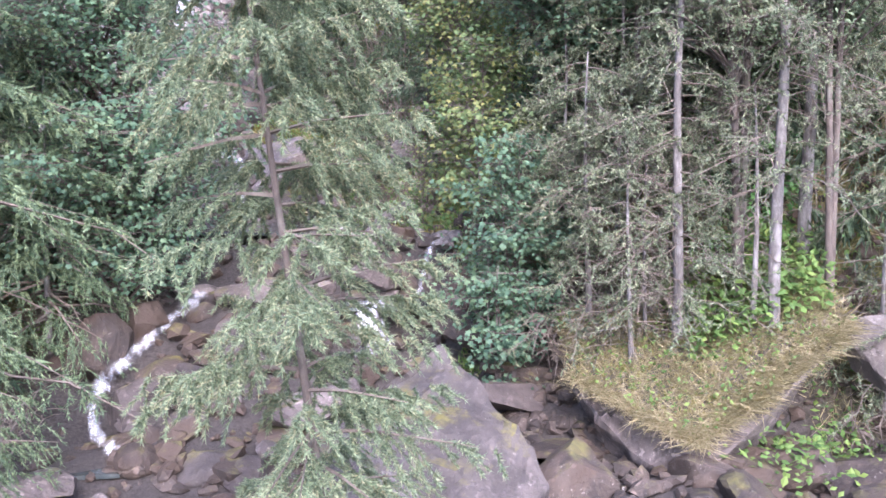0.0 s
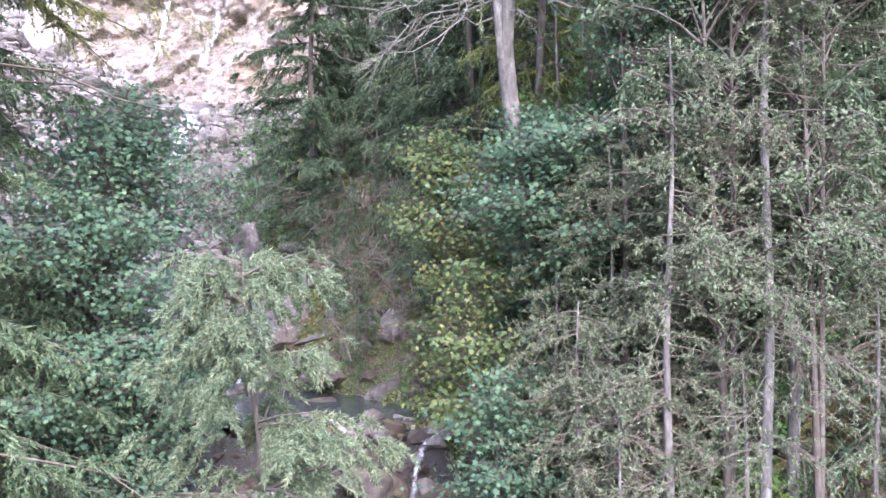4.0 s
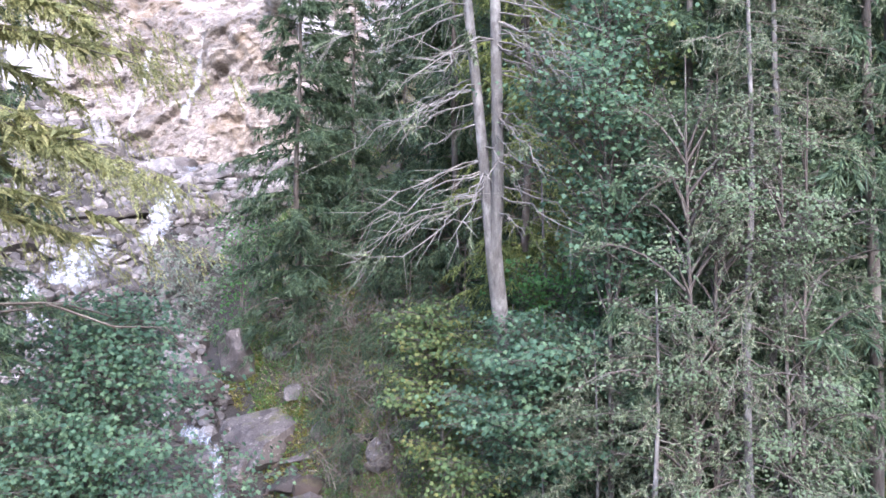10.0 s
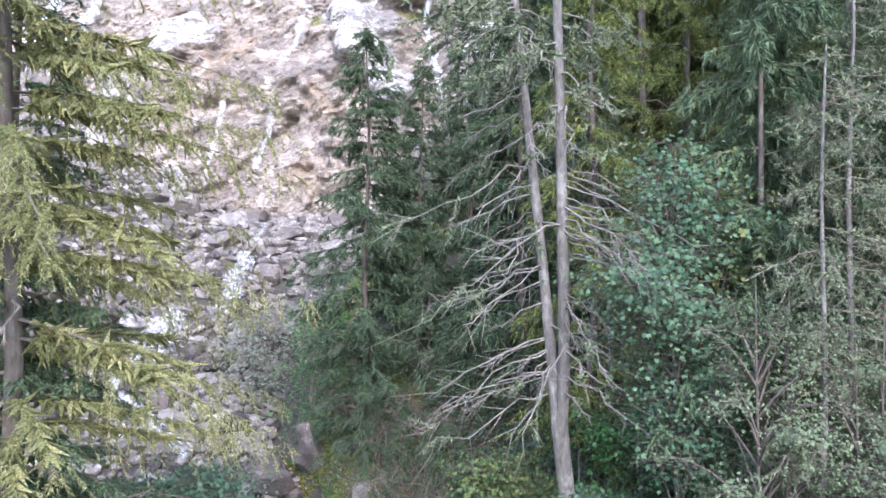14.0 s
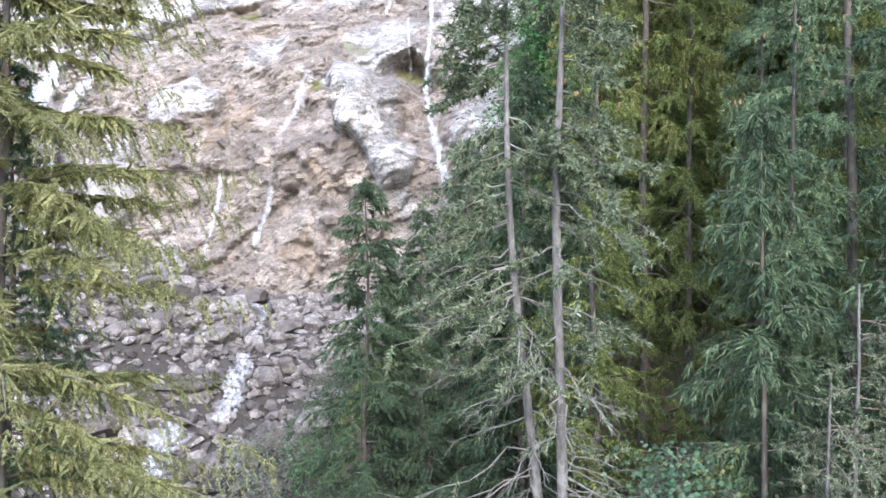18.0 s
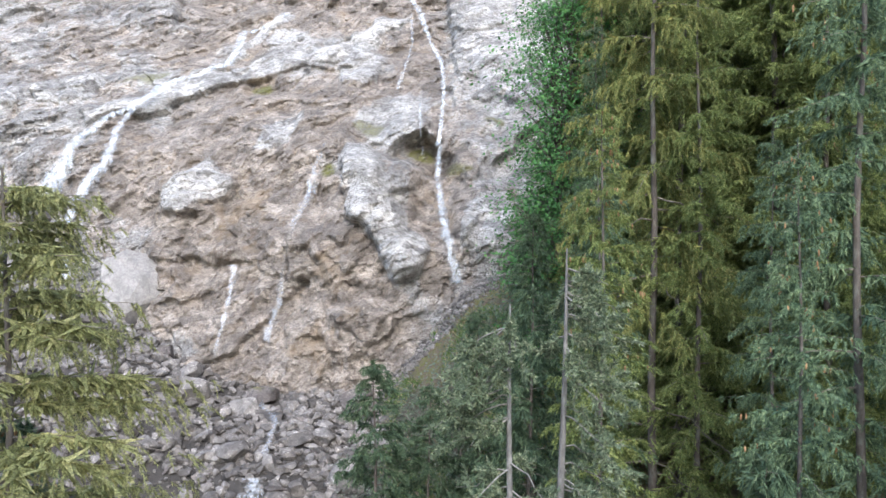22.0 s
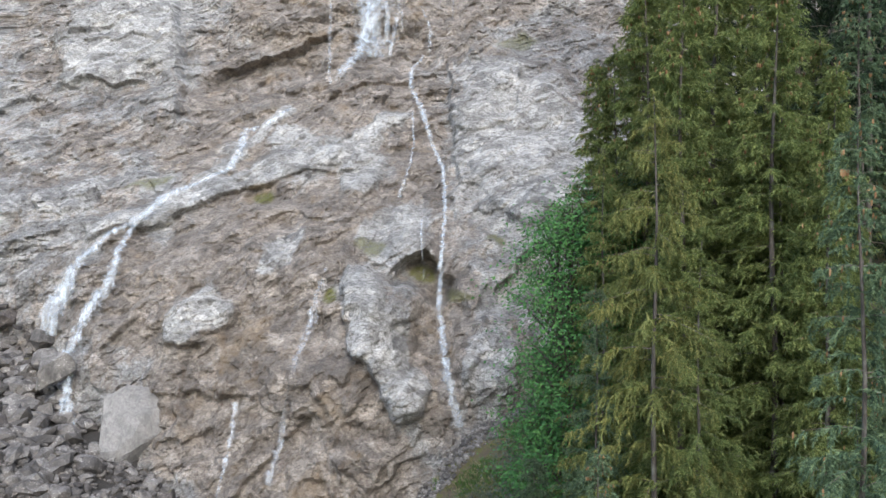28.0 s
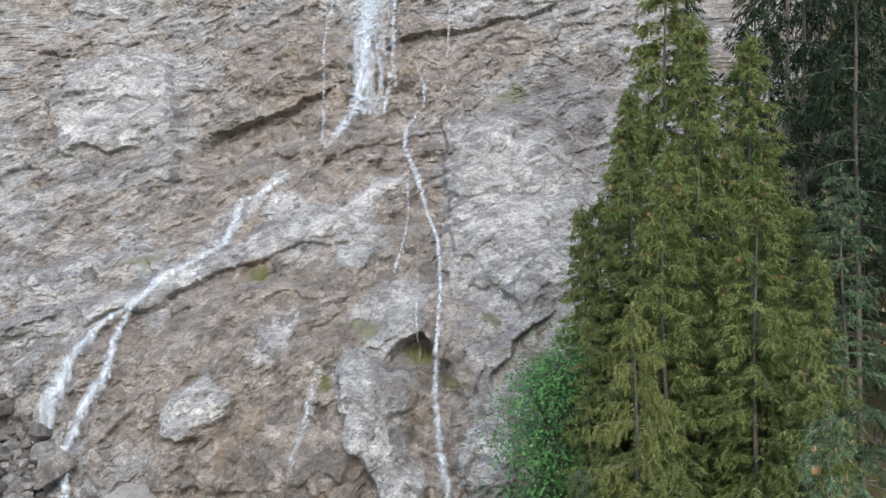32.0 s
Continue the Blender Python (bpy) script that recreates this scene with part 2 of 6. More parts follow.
def cliff_material():
    m, nt, p = node_mat("limestone_cliff")
    geo = nt.nodes.new("ShaderNodeNewGeometry")

    def attribute(name):
        a = nt.nodes.new("ShaderNodeAttribute")
        a.attribute_name = name
        return a.outputs["Fac"]

    def blocks(scale, stretch, feature):
        """Cells of broken rock, their borders bent."""
        wob = nt.nodes.new("ShaderNodeTexNoise")
        wob.inputs["Scale"].default_value, wob.inputs["Detail"].default_value = 0.9, 7
        nt.links.new(geo.outputs["Position"], wob.inputs["Vector"])
        va = nt.nodes.new("ShaderNodeVectorMath")
        va.operation = 'MULTIPLY_ADD'
        va.inputs[1].default_value = (2.2, 2.2, 2.2)
        nt.links.new(wob.outputs["Color"], va.inputs[0])
        nt.links.new(geo.outputs["Position"], va.inputs[2])
        mp = nt.nodes.new("ShaderNodeMapping")
        mp.inputs["Rotation"].default_value, mp.inputs["Scale"].default_value = (0, radians(22), 0), stretch
        nt.links.new(va.outputs[0], mp.inputs[0])
        v = nt.nodes.new("ShaderNodeTexVoronoi")
        v.feature = feature
        v.inputs["Scale"].default_value = scale
        nt.links.new(mp.outputs[0], v.inputs["Vector"])
        return v
    big = tex_noise(nt, 0.22, 7, 0.62)
    mid = tex_noise(nt, 0.75, 8, 0.66, (0.9, 0.9, 1.5, 0, 22, 0), 0.5)
    fine = tex_noise(nt, 3.4, 9, 0.74, (0.9, 0.9, 1.5, 0, 22, 0), 0.4)
    streak = tex_noise(nt, 1.5, 6, 0.65, (1.5, 1.5, 0.14))
    grey = ramp(nt, mid, [(0.3, (0.175, 0.172, 0.172)), (0.5, (0.295, 0.287, 0.281)), (0.7, (0.44, 0.43, 0.418))])
    brown = ramp(nt, mid, [(0.28, (0.115, 0.094, 0.079)), (0.5, (0.245, 0.212, 0.185)), (0.72, (0.385, 0.342, 0.306))])
    f = math_node(nt, 'ADD', math_node(nt, 'MULTIPLY', attribute("stain"), 0.6), math_node(nt, 'MULTIPLY', math_node(nt, 'SUBTRACT', big, 0.12), 1.05))
    f = math_node(nt, 'ADD', f, math_node(nt, 'MULTIPLY', math_node(nt, 'SUBTRACT', streak, 0.42), 0.7))
    f = math_node(nt, 'SUBTRACT', f, math_node(nt, 'MULTIPLY', attribute("grey"), 0.3))
    col = mix(nt, ramp(nt, f, [(0.4, (0,) * 3), (0.53, (1,) * 3)]), grey, brown)
    tone = blocks(0.75, (1, 1, 1.7), 'F1')
    sep = nt.nodes.new("ShaderNodeSeparateColor")
    nt.links.new(tone.outputs["Color"], sep.inputs[0])
    col = mix(nt, 1.0, col, ramp(nt, sep.outputs[0], [(0.0, (0.62, 0.61, 0.6)), (0.5, (0.98, 0.98, 0.97)), (1.0, (1.32, 1.31, 1.29))]), 'MULTIPLY')
    col = mix(nt, math_node(nt, 'MULTIPLY', attribute("grey"), 0.8), col, (1.3, 1.3, 1.29), 'MULTIPLY')
    joints = blocks(0.42, (1, 1, 2.4), 'DISTANCE_TO_EDGE')
    lines = blocks(0.9, (0.6, 0.6, 3.2), 'DISTANCE_TO_EDGE')
    gap = math_node(nt, 'MULTIPLY', ramp(nt, joints.outputs["Distance"], [(0.0, (0.8,) * 3), (0.035, (0,) * 3)]), ramp(nt, big, [(0.42, (0.15,) * 3), (0.6, (1,) * 3)]))
    col = mix(nt, gap, col, (0.11, 0.095, 0.085))
    thin = math_node(nt, 'MULTIPLY', ramp(nt, lines.outputs["Distance"], [(0.0, (0.65,) * 3), (0.06, (0,) * 3)]), ramp(nt, tex_noise(nt, 0.5, 4), [(0.42, (0,) * 3), (0.58, (1,) * 3)]))
    col = mix(nt, thin, col, (0.1, 0.09, 0.082))
    col = mix(nt, 0.9, col, ramp(nt, fine, [(0.36, (0.32, 0.305, 0.29)), (0.46, (0.9, 0.89, 0.88)), (0.57, (1.12, 1.12, 1.12)), (0.68, (1.6, 1.6, 1.6))]), 'MULTIPLY')
    col = mix(nt, ramp(nt, streak, [(0.58, (0,) * 3), (0.74, (0.45,) * 3)]), col, (0.42, 0.37, 0.33))
    grit = tex_noise(nt, 9.0, 6, 0.8)
    col = mix(nt, 0.5, col, ramp(nt, grit, [(0.38, (0.4, 0.385, 0.37)), (0.5, (0.98, 0.98, 0.97)), (0.62, (1.55, 1.55, 1.55))]), 'MULTIPLY')
    col = mix(nt, math_node(nt, 'MULTIPLY', attribute("slate"), 0.75), col, (0.62, 0.63, 0.66), 'MULTIPLY')
    wet = math_node(nt, 'MULTIPLY', ramp(nt, tex_noise(nt, 0.9, 6, 0.7, (1.4, 1.4, 0.3)), [(0.56, (0,) * 3), (0.66, (0.75,) * 3)]), math_node(nt, 'MULTIPLY', attribute("stain"), 1.0))
    col = mix(nt, wet, col, (0.12, 0.085, 0.06))
    ochre = math_node(nt, 'MULTIPLY', ramp(nt, tex_noise(nt, 0.45, 5), [(0.54, (0,) * 3), (0.66, (0.45,) * 3)]), attribute("stain"))
    col = mix(nt, ochre, col, (0.25, 0.175, 0.1))
    col = mix(nt, math_node(nt, 'MULTIPLY', attribute("moss"), ramp(nt, fine, [(0.38, (0,) * 3), (0.5, (1,) * 3)])), col, (0.12, 0.12, 0.03))
    nt.links.new(col, p.inputs["Base Color"])
    nt.links.new(ramp(nt, f, [(0.4, (0.85,) * 3), (0.7, (0.6,) * 3)]), p.inputs["Roughness"])
    bump(nt, p, math_node(nt, 'ADD', math_node(nt, 'ADD', mid, fine), math_node(nt, 'MULTIPLY', joints.outputs["Distance"], 0.6)), 1.0, 0.22)
    return m


def water_material(name, cover, foam=(0.68, 0.72, 0.76), stretch=(7, 7, 0.5)):
    """Falling water: white strands with clear gaps between them."""
    m, nt, p = node_mat(name)
    n = tex_noise(nt, 1.6, 8, 0.75, stretch, 0.3)
    n = math_node(nt, 'ADD', math_node(nt, 'SUBTRACT', n, 0.5), n)
    p.inputs["Base Color"].default_value = (*foam, 1)
    p.inputs["Roughness"].default_value = 0.35
    p.inputs["Subsurface Weight"].default_value = 0.0
    t = nt.nodes.new("ShaderNodeBsdfTransparent")
    a = nt.nodes.new("ShaderNodeAttribute")
    a.attribute_name = "body"
    f = math_node(nt, 'ADD', n, math_node(nt, 'SUBTRACT', a.outputs["Fac"], 1.0 - cover))
    mx = nt.nodes.new("ShaderNodeMixShader")
    nt.links.new(ramp(nt, f, [(0.3, (0, 0, 0)), (0.6, (0.28, 0.28, 0.28)), (1.05, (0.8, 0.8, 0.8))]), mx.inputs[0])
    nt.links.new(t.outputs[0], mx.inputs[1])
    nt.links.new(p.outputs[0], mx.inputs[2])
    nt.links.new(mx.outputs[0], nt.nodes["Material Output"].inputs[0])
    return m


def pool_material():
    m, nt, p = node_mat("stream_water")
    n = tex_noise(nt, 5, 5, 0.6)
    foam = ramp(nt, tex_noise(nt, 1.7, 6, 0.7), [(0.55, (0.035, 0.045, 0.045)), (0.68, (0.1, 0.115, 0.11)), (0.78, (0.6, 0.63, 0.64))])
    nt.links.new(foam, p.inputs["Base Color"])
    p.inputs["Roughness"].default_value = 0.08
    bump(nt, p, n, 0.35, 0.05)
    return m


M["ground"], M["cliff"], M["pool"] = ground_material(), cliff_material(), pool_material()
M["fall"] = water_material("white_water", 0.52, stretch=(4, 4, 0.4))
M["veil"] = water_material("falling_water", 0.59, (0.66, 0.72, 0.78), (1.9, 1.9, 0.1))
M["mist"] = water_material("water_veil", 0.5, (0.6, 0.67, 0.74), (1.6, 1.6, 0.07))
M["fall_thin"] = water_material("thin_white_water", 0.48, (0.66, 0.7, 0.75), (2.4, 2.4, 0.12))


# ---- helpers for shapes ----
def hash01(i, j, k, seed):
    h = (i * 374761393 + j * 668265263 + k * 2147483647 + seed * 1274126177) & 0xFFFFFFFF
    h = ((h ^ (h >> 13)) * 1274126177) & 0xFFFFFFFF
    h = ((h ^ (h >> 16)) * 2246822519) & 0xFFFFFFFF
    return ((h ^ (h >> 15)) & 0xFFFFFF) / float(0xFFFFFF)


def vnoise(x, y, z, seed=0):
    """Smooth noise from -1 to 1 for arrays of places."""
    x, y, z = np.broadcast_arrays(np.asarray(x, float), np.asarray(y, float), np.asarray(z, float))
    i, j, k = (np.floor(a).astype(np.int64) for a in (x, y, z))
    u, v, w = x - i, y - j, z - k
    u, v, w = (a * a * (3 - 2 * a) for a in (u, v, w))
    out = 0.0
    for a in (0, 1):
        for b in (0, 1):
            for c in (0, 1):
                wt = (u if a else 1 - u) * (v if b else 1 - v) * (w if c else 1 - w)
                out = out + wt * hash01(i + a, j + b, k + c, seed)
    return out * 2 - 1


def fbm(x, y, z, octaves=4, seed=0, gain=0.5):
    out, amp = 0.0, 1.0
    for o in range(octaves):
        out = out + amp * vnoise(x, y, z, seed + o)
        x, y, z, amp = x * 2.03, y * 2.03, z * 2.03, amp * gain
    return out


def mesh_arrays(name, verts, faces, smooth=False):
    """A mesh from arrays of places and of faces with one number of corners."""
    me = bpy.data.meshes.new(name)
    verts, faces = np.asarray(verts, np.float32), np.asarray(faces, np.int32)
    n, k = faces.shape
    me.vertices.add(len(verts))
    me.vertices.foreach_set("co", verts.ravel())
    me.loops.add(n * k)
    me.loops.foreach_set("vertex_index", faces.ravel())
    me.polygons.add(n)
    me.polygons.foreach_set("loop_start", np.arange(0, n * k, k, dtype=np.int32))
    me.polygons.foreach_set("use_smooth", np.full(n, smooth, bool))
    me.update(calc_edges=True)
    return me


def add_attr(me, name, values):
    a = me.attributes.new(name, 'FLOAT', 'POINT')
    a.data.foreach_set("value", np.asarray(values, np.float32))


def part(name, me, material, parent=None, label=""):
    """One mesh object, under a thing or at the top."""
    if isinstance(me, bmesh.types.BMesh):
        bm, me = me, bpy.data.meshes.new(name)
        bm.to_mesh(me)
        bm.free()
    if not me.materials:
        me.materials.append(material)
    ob = new(name, me)
    if parent:
        ob.parent = parent
    if label:
        ob["label"] = label
    return ob


def thing(name, x, y, z, label, category, group=""):
    ob = new(name)
    ob.location = (x, y, z)
    return tagged(ob, label, category, group)


def grid_faces(nu, nv):
    i = np.arange(nu * nv).reshape(nv, nu)
    return np.stack([i[:-1, :-1], i[:-1, 1:], i[1:, 1:], i[1:, :-1]], -1).reshape(-1, 4)


def tube(points, radii, sides=7):
    """Arrays of a tube along points."""
    points, radii = np.asarray(points, float), np.asarray(radii, float)
    d = np.gradient(points, axis=0)
    d /= np.linalg.norm(d, axis=1, keepdims=True) + 1e-9
    ref = np.where(np.abs(d[:, 2:3]) > 0.9, [[1.0, 0, 0]], [[0, 0, 1.0]])
    a = np.cross(d, ref)
    a /= np.linalg.norm(a, axis=1, keepdims=True) + 1e-9
    b = np.cross(d, a)
    t = np.linspace(0, 2 * np.pi, sides, endpoint=False)
    ring = a[:, None] * np.cos(t)[None, :, None] + b[:, None] * np.sin(t)[None, :, None]
    v = (points[:, None] + ring * radii[:, None, None]).reshape(-1, 3)
    i = np.arange(len(v)).reshape(len(points), sides)
    n = np.roll(i, -1, axis=1)
    f = np.stack([i[:-1], n[:-1], n[1:], i[1:]], -1).reshape(-1, 4)
    return v, f


class Soup:
    def __init__(self):
        self.v, self.f, self.n = [], [], 0

    def add(self, v, f):
        self.v.append(np.asarray(v, np.float32))
        self.f.append(np.asarray(f, np.int32) + self.n)
        self.n += len(v)

    def mesh(self, name, smooth=False):
        return mesh_arrays(name, np.concatenate(self.v), np.concatenate(self.f), smooth)


def blades(base, way, length, width, rng):
    """Triangles: slender needle sprays from base along way."""
    n = len(base)
    side = np.cross(way, rng.normal(size=(n, 3)))
    side /= np.linalg.norm(side, axis=1, keepdims=True) + 1e-9
    L, w = np.broadcast_to(length, n)[:, None], np.broadcast_to(width, n)[:, None]
    v = np.stack([base - side * w / 2, base + side * w / 2, base + way * L], 1).reshape(-1, 3)
    return v, np.arange(3 * n).reshape(-1, 3)


def unit(a):
    return a / (np.linalg.norm(a, axis=-1, keepdims=True) + 1e-9)


# ---- the lie of the land ----
BED_Y = (-60, 0, 8.19, 10.83, 12.57, 14.3, 15.33, 16.2, 18.56, 19.8, 21.05, 23.54, 28.42, 32.49, 34.89, 39.75, 45.43, 50.67, 100.67)
BED_Z = (-12, -4.1, -2.91, -2.64, -1.66, -0.92, -0.29, -0.74, -0.58, -0.05, 0.75, 2.06, 4.04, 6.14, 8.08, 9.06, 10.28, 12.05, 19.39)
AXIS_Y = (-60, 0, 8.19, 13.44, 16.88, 19.39, 23.54, 28.42, 32.49, 38.94, 45.43, 105)
AXIS_X = (2, -1, -1.35, -0.54, -1.13, -3.4, -5.59, -8.72, -9.99, -11.63, -13.24, -15)


def ground_height(x, y):
    x, y = np.asarray(x, float), np.asarray(y, float)
    d = x - np.interp(y, AXIS_Y, AXIS_X)
    bed = np.interp(y, BED_Y, BED_Z)
    far = np.clip((y - 25) / 13, 0, 1)
    right = np.clip(d - 1.2 - 6.6 * far, 0, None)
    left = np.clip(-d - 3.0 - 8 * far, 0, None)
    near = np.clip((12.6 - y) / 3.0, 0, 1)
    wood = np.clip(x - 11.5, 0, 60) * np.clip((y - 23) / 7, 0, 1)
    rise = (np.minimum(right, 3.0 + 2 * far) + 0.5 * np.clip(right - 3.0 - 2 * far, 0, 60)) * (1 - 0.93 * near) + 0.5 * wood
    rise = rise + 0.36 * far * np.clip(-11.5 - x, 0, 13) + 0.28 * np.minimum(left, 6) + 0.45 * np.clip(left - 6, 0, 60)
    rough = 0.25 * fbm(x * 0.35, y * 0.35, 0, 4, 3) + 0.06 * fbm(x * 1.9, y * 1.9, 0, 3, 9)
    return bed + rise + rough


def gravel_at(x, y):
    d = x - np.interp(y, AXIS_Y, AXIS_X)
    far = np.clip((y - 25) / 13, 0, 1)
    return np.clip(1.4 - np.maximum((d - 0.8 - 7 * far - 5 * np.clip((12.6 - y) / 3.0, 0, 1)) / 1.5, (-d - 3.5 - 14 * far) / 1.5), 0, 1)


def gz(x, y):
    return float(ground_height(x, y))


def build_ground():
    def axis(lo, a, b, hi, step):
        fine = np.arange(a, b + step / 2, step)
        left = a - np.cumsum(np.geomspace(step, (a - lo) / 5, 26))
        right = b + np.cumsum(np.geomspace(step, (hi - b) / 5, 26))
        return np.concatenate([left[::-1], fine, right])
    xs, ys = axis(-1500, -24, 24, 1500, 0.3), axis(-1500, 2, 58, 1500, 0.3)
    X, Y = np.meshgrid(xs, ys)
    Z = ground_height(np.clip(X, -60, 60), np.clip(Y, -60, 110))
    me = mesh_arrays("ground", np.stack([X, Y, Z], -1).reshape(-1, 3), grid_faces(len(xs), len(ys)), True)
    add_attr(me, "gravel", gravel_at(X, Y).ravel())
    tagged(part("ground", me, M["ground"]), "mossy forest floor with stony stream bed between steep banks", "ground", kind="structure")


# ---- the cliff ----
CLIFF_Z = (5.97, 13.66, 18.39, 23.75, 29.66, 35.26, 39.21, 43.91, 56.42, 90.42)
CLIFF_Y = (43.01, 45.74, 47.66, 52.3, 60.02, 67.69, 71.55, 76.7, 87.36, 97.36)
# swellings (less than nought) and hollows: centre x and z, half sizes, turn, depth
CLIFF_FORMS = (
    (-3.2, 24.0, 1.9, 1.5, 0, 2.4), (-2.3, 20.5, 1.7, 4.2, 0, 1.0), (-12.5, 18.0, 5.0, 5.6, 0, 1.2), (-8.6, 31.6, 2.2, 2.6, -10, -1.0),
    (3.6, 34.5, 5.4, 9.0, 20, -1.6), (-17.2, 21.5, 2.6, 1.5, 20, -1.2), (-29.4, 29.6, 2.2, 1.6, 10, -1.1), (-14.0, 25.0, 1.3, 1.2, 0, -0.9),
    (-33.5, 45.5, 7.0, 6.5, 15, -2.0), (-18.5, 49.5, 6.0, 4.6, 20, -1.6), (-19.0, 40.6, 6.5, 2.4, 10, 1.5), (-7.8, 44.0, 4.4, 3.0, 0, 1.4),
    (-15.6, 29.2, 1.5, 1.3, 0, 1.0), (-9.0, 17.6, 2.6, 2.0, -30, -1.0), (-6.4, 13.6, 2.2, 1.4, 30, -0.9), (1.0, 19.5, 1.6, 3.0, -20, -0.9), (7.5, 46.0, 5.0, 4.0, 25, 0.9))
STAINS = (
    (-11.5, 48.5, 13.0, 7.6, 0, 1.0), (-19.5, 40.4, 6.6, 2.9, 8, 1.0), (-10.5, 38.6, 7.5, 3.6, 12, 1.0), (-4.4, 34.0, 1.7, 4.6, 0, 0.9), (-16.5, 29.0, 3.2, 2.0, 20, 0.8),
    (-20.5, 23.2, 3.6, 3.4, 0, 0.7), (-12.5, 18.0, 7.4, 6.6, 0, 1.1), (-2.2, 20.5, 2.2, 5.0, 0, 1.1), (-8.0, 14.5, 5.0, 3.6, 0, 0.9), (3.5, 50.5, 6.0, 2.6, 25, 0.8), (-23.0, 24.5, 1.6, 4.5, 20, 0.6),
    (-9.0, 9.5, 9.0, 4.0, 0, 1.1), (-12.5, 27.0, 8.0, 4.5, 20, 0.5), (-20.5, 34.0, 6.0, 3.6, 25, 0.4), (-9.0, 29.0, 4.0, 5.0, 0, 0.4))
GREYS = (
    (-8.6, 31.6, 2.4, 2.6, -10, 1.0), (-17.2, 21.6, 2.8, 1.5, 20, 1.0), (-12.8, 25.6, 2.6, 1.3, 40, 0.9), (3.6, 34.0, 6.2, 9.6, 18, 1.0), (-32.5, 45.5, 6.4, 7.0, 12, 1.1),
    (-5.5, 27.2, 2.8, 2.2, 15, 0.8), (-29.0, 29.6, 2.4, 1.7, 10, 0.8), (0.9, 19.2, 1.3, 2.6, -20, 0.8), (-15.0, 34.0, 1.5, 1.6, 30, 0.7), (-20.0, 33.2, 2.0, 1.6, 30, 0.6))
CLIFF_MOSS = ((-3.4, 24.3, 1.2, 0.6, 0, 1.2), (-15.6, 29.2, 0.8, 0.7, 0, 1.2), (-8.6, 23.1, 0.5, 0.5, 0, 1.0), (-6.6, 26.2, 0.9, 0.5, 0, 0.7), (-1.5, 22.8, 0.9, 0.4, -30, 0.7), (1.4, 26.2, 1.1, 0.3, 0, 0.8), (-24.5, 30.4, 1.6, 0.4, 10, 0.7), (3.8, 45.0, 2.5, 0.8, 10, 0.5))
SLATE = ((7.6, 44.0, 5.0, 6.5, 15, 1.0), (4.5, 28.5, 2.2, 1.6, 30, 0.6), (-18.5, 38.6, 1.6, 0.8, 0, 0.8), (-30.5, 38.0, 5.0, 1.6, 8, 0.5))
# rounded bands that stand out of the face: line of x and z, half width, depth
BANDS = (
    (((-7.0, 24.2), (-6.7, 22.6), (-6.1, 20.8), (-5.2, 19.2), (-3.6, 17.5)), 1.15, -1.9),
    (((-26.3, 27.2), (-21.7, 28.9), (-17.7, 30.9), (-14.7, 32.2), (-10.7, 33.5), (-6.6, 36.2)), 0.9, -0.8),
    (((-21.0, 30.6), (-18.2, 33.8), (-15.8, 37.3)), 0.7, -0.6))
# undercut ledges: line of x and z, how far the lip stands out, how deep the rock falls back below, reach
LEDGES = (
    (((-23.2, 41.9), (-19.4, 43.2), (-16.0, 44.2), (-13.2, 46.2)), 0.7, 1.3, 1.1),
    (((-35.5, 40.3), (-31.4, 39.8), (-28.2, 41.9)), 0.3, 0.5, 0.8),
    (((-5.3, 24.6), (-4.6, 25.3), (-3.5, 25.6), (-1.8, 24.9)), 0.6, 1.0, 0.5),
    (((0.9, 23.2), (2.7, 25.2), (5.6, 26.9)), 0.9, 1.1, 0.8),
    (((-12.6, 38.4), (-9.6, 39.6), (-6.6, 40.6), (-3.0, 41.4)), 0.4, 0.7, 0.7),
    (((-26.3, 26.4), (-21.7, 27.9), (-17.7, 29.8), (-13.7, 31.2), (-9.0, 32.2)), 0.3, 0.7, 0.6),
    (((-8.0, 51.2), (-3.0, 52.4), (3.0, 53.4), (9.0, 56.0)), 0.6, 0.9, 0.9),
    (((-18.6, 17.4), (-15.0, 17.0), (-12.4, 17.3)), 0.3, 0.7, 0.5))
# corners where one face ends against a deeper one: line of x and z from the top down, step
CORNERS = (
    (((-30.3, 50.5), (-26.9, 44.0), (-25.6, 39.0), (-24.8, 35.5)), 1.6),
    (((-2.6, 44.0), (-1.9, 36.0), (-1.3, 27.5)), -1.0),
    (((-7.9, 24.6), (-7.6, 21.5), (-6.4, 18.5)), -1.0))


def bumps(x, z, rows, edge=0.35):
    """Swellings and hollows with fairly sharp rims."""
    out = 0.0
    for cx, cz, rx, rz, lean, amp in rows:
        a = radians(lean)
        u = ((x - cx) * np.cos(a) + (z - cz) * np.sin(a)) / rx
        v = (-(x - cx) * np.sin(a) + (z - cz) * np.cos(a)) / rz
        t = np.clip((1.1 - np.sqrt(u * u + v * v)) / edge, 0, 1)
        out = out + amp * t * t * (3 - 2 * t)
    return out


def band_near(x, z, line):
    """Distance to a line of x and z."""
    best = np.full(np.shape(x), 99.0)
    for (ax, az), (bx, bz) in zip(line[:-1], line[1:]):
        t = np.clip(((x - ax) * (bx - ax) + (z - az) * (bz - az)) / ((bx - ax) ** 2 + (bz - az) ** 2), 0, 1)
        best = np.minimum(best, np.hypot(x - ax - t * (bx - ax), z - az - t * (bz - az)))
    return best


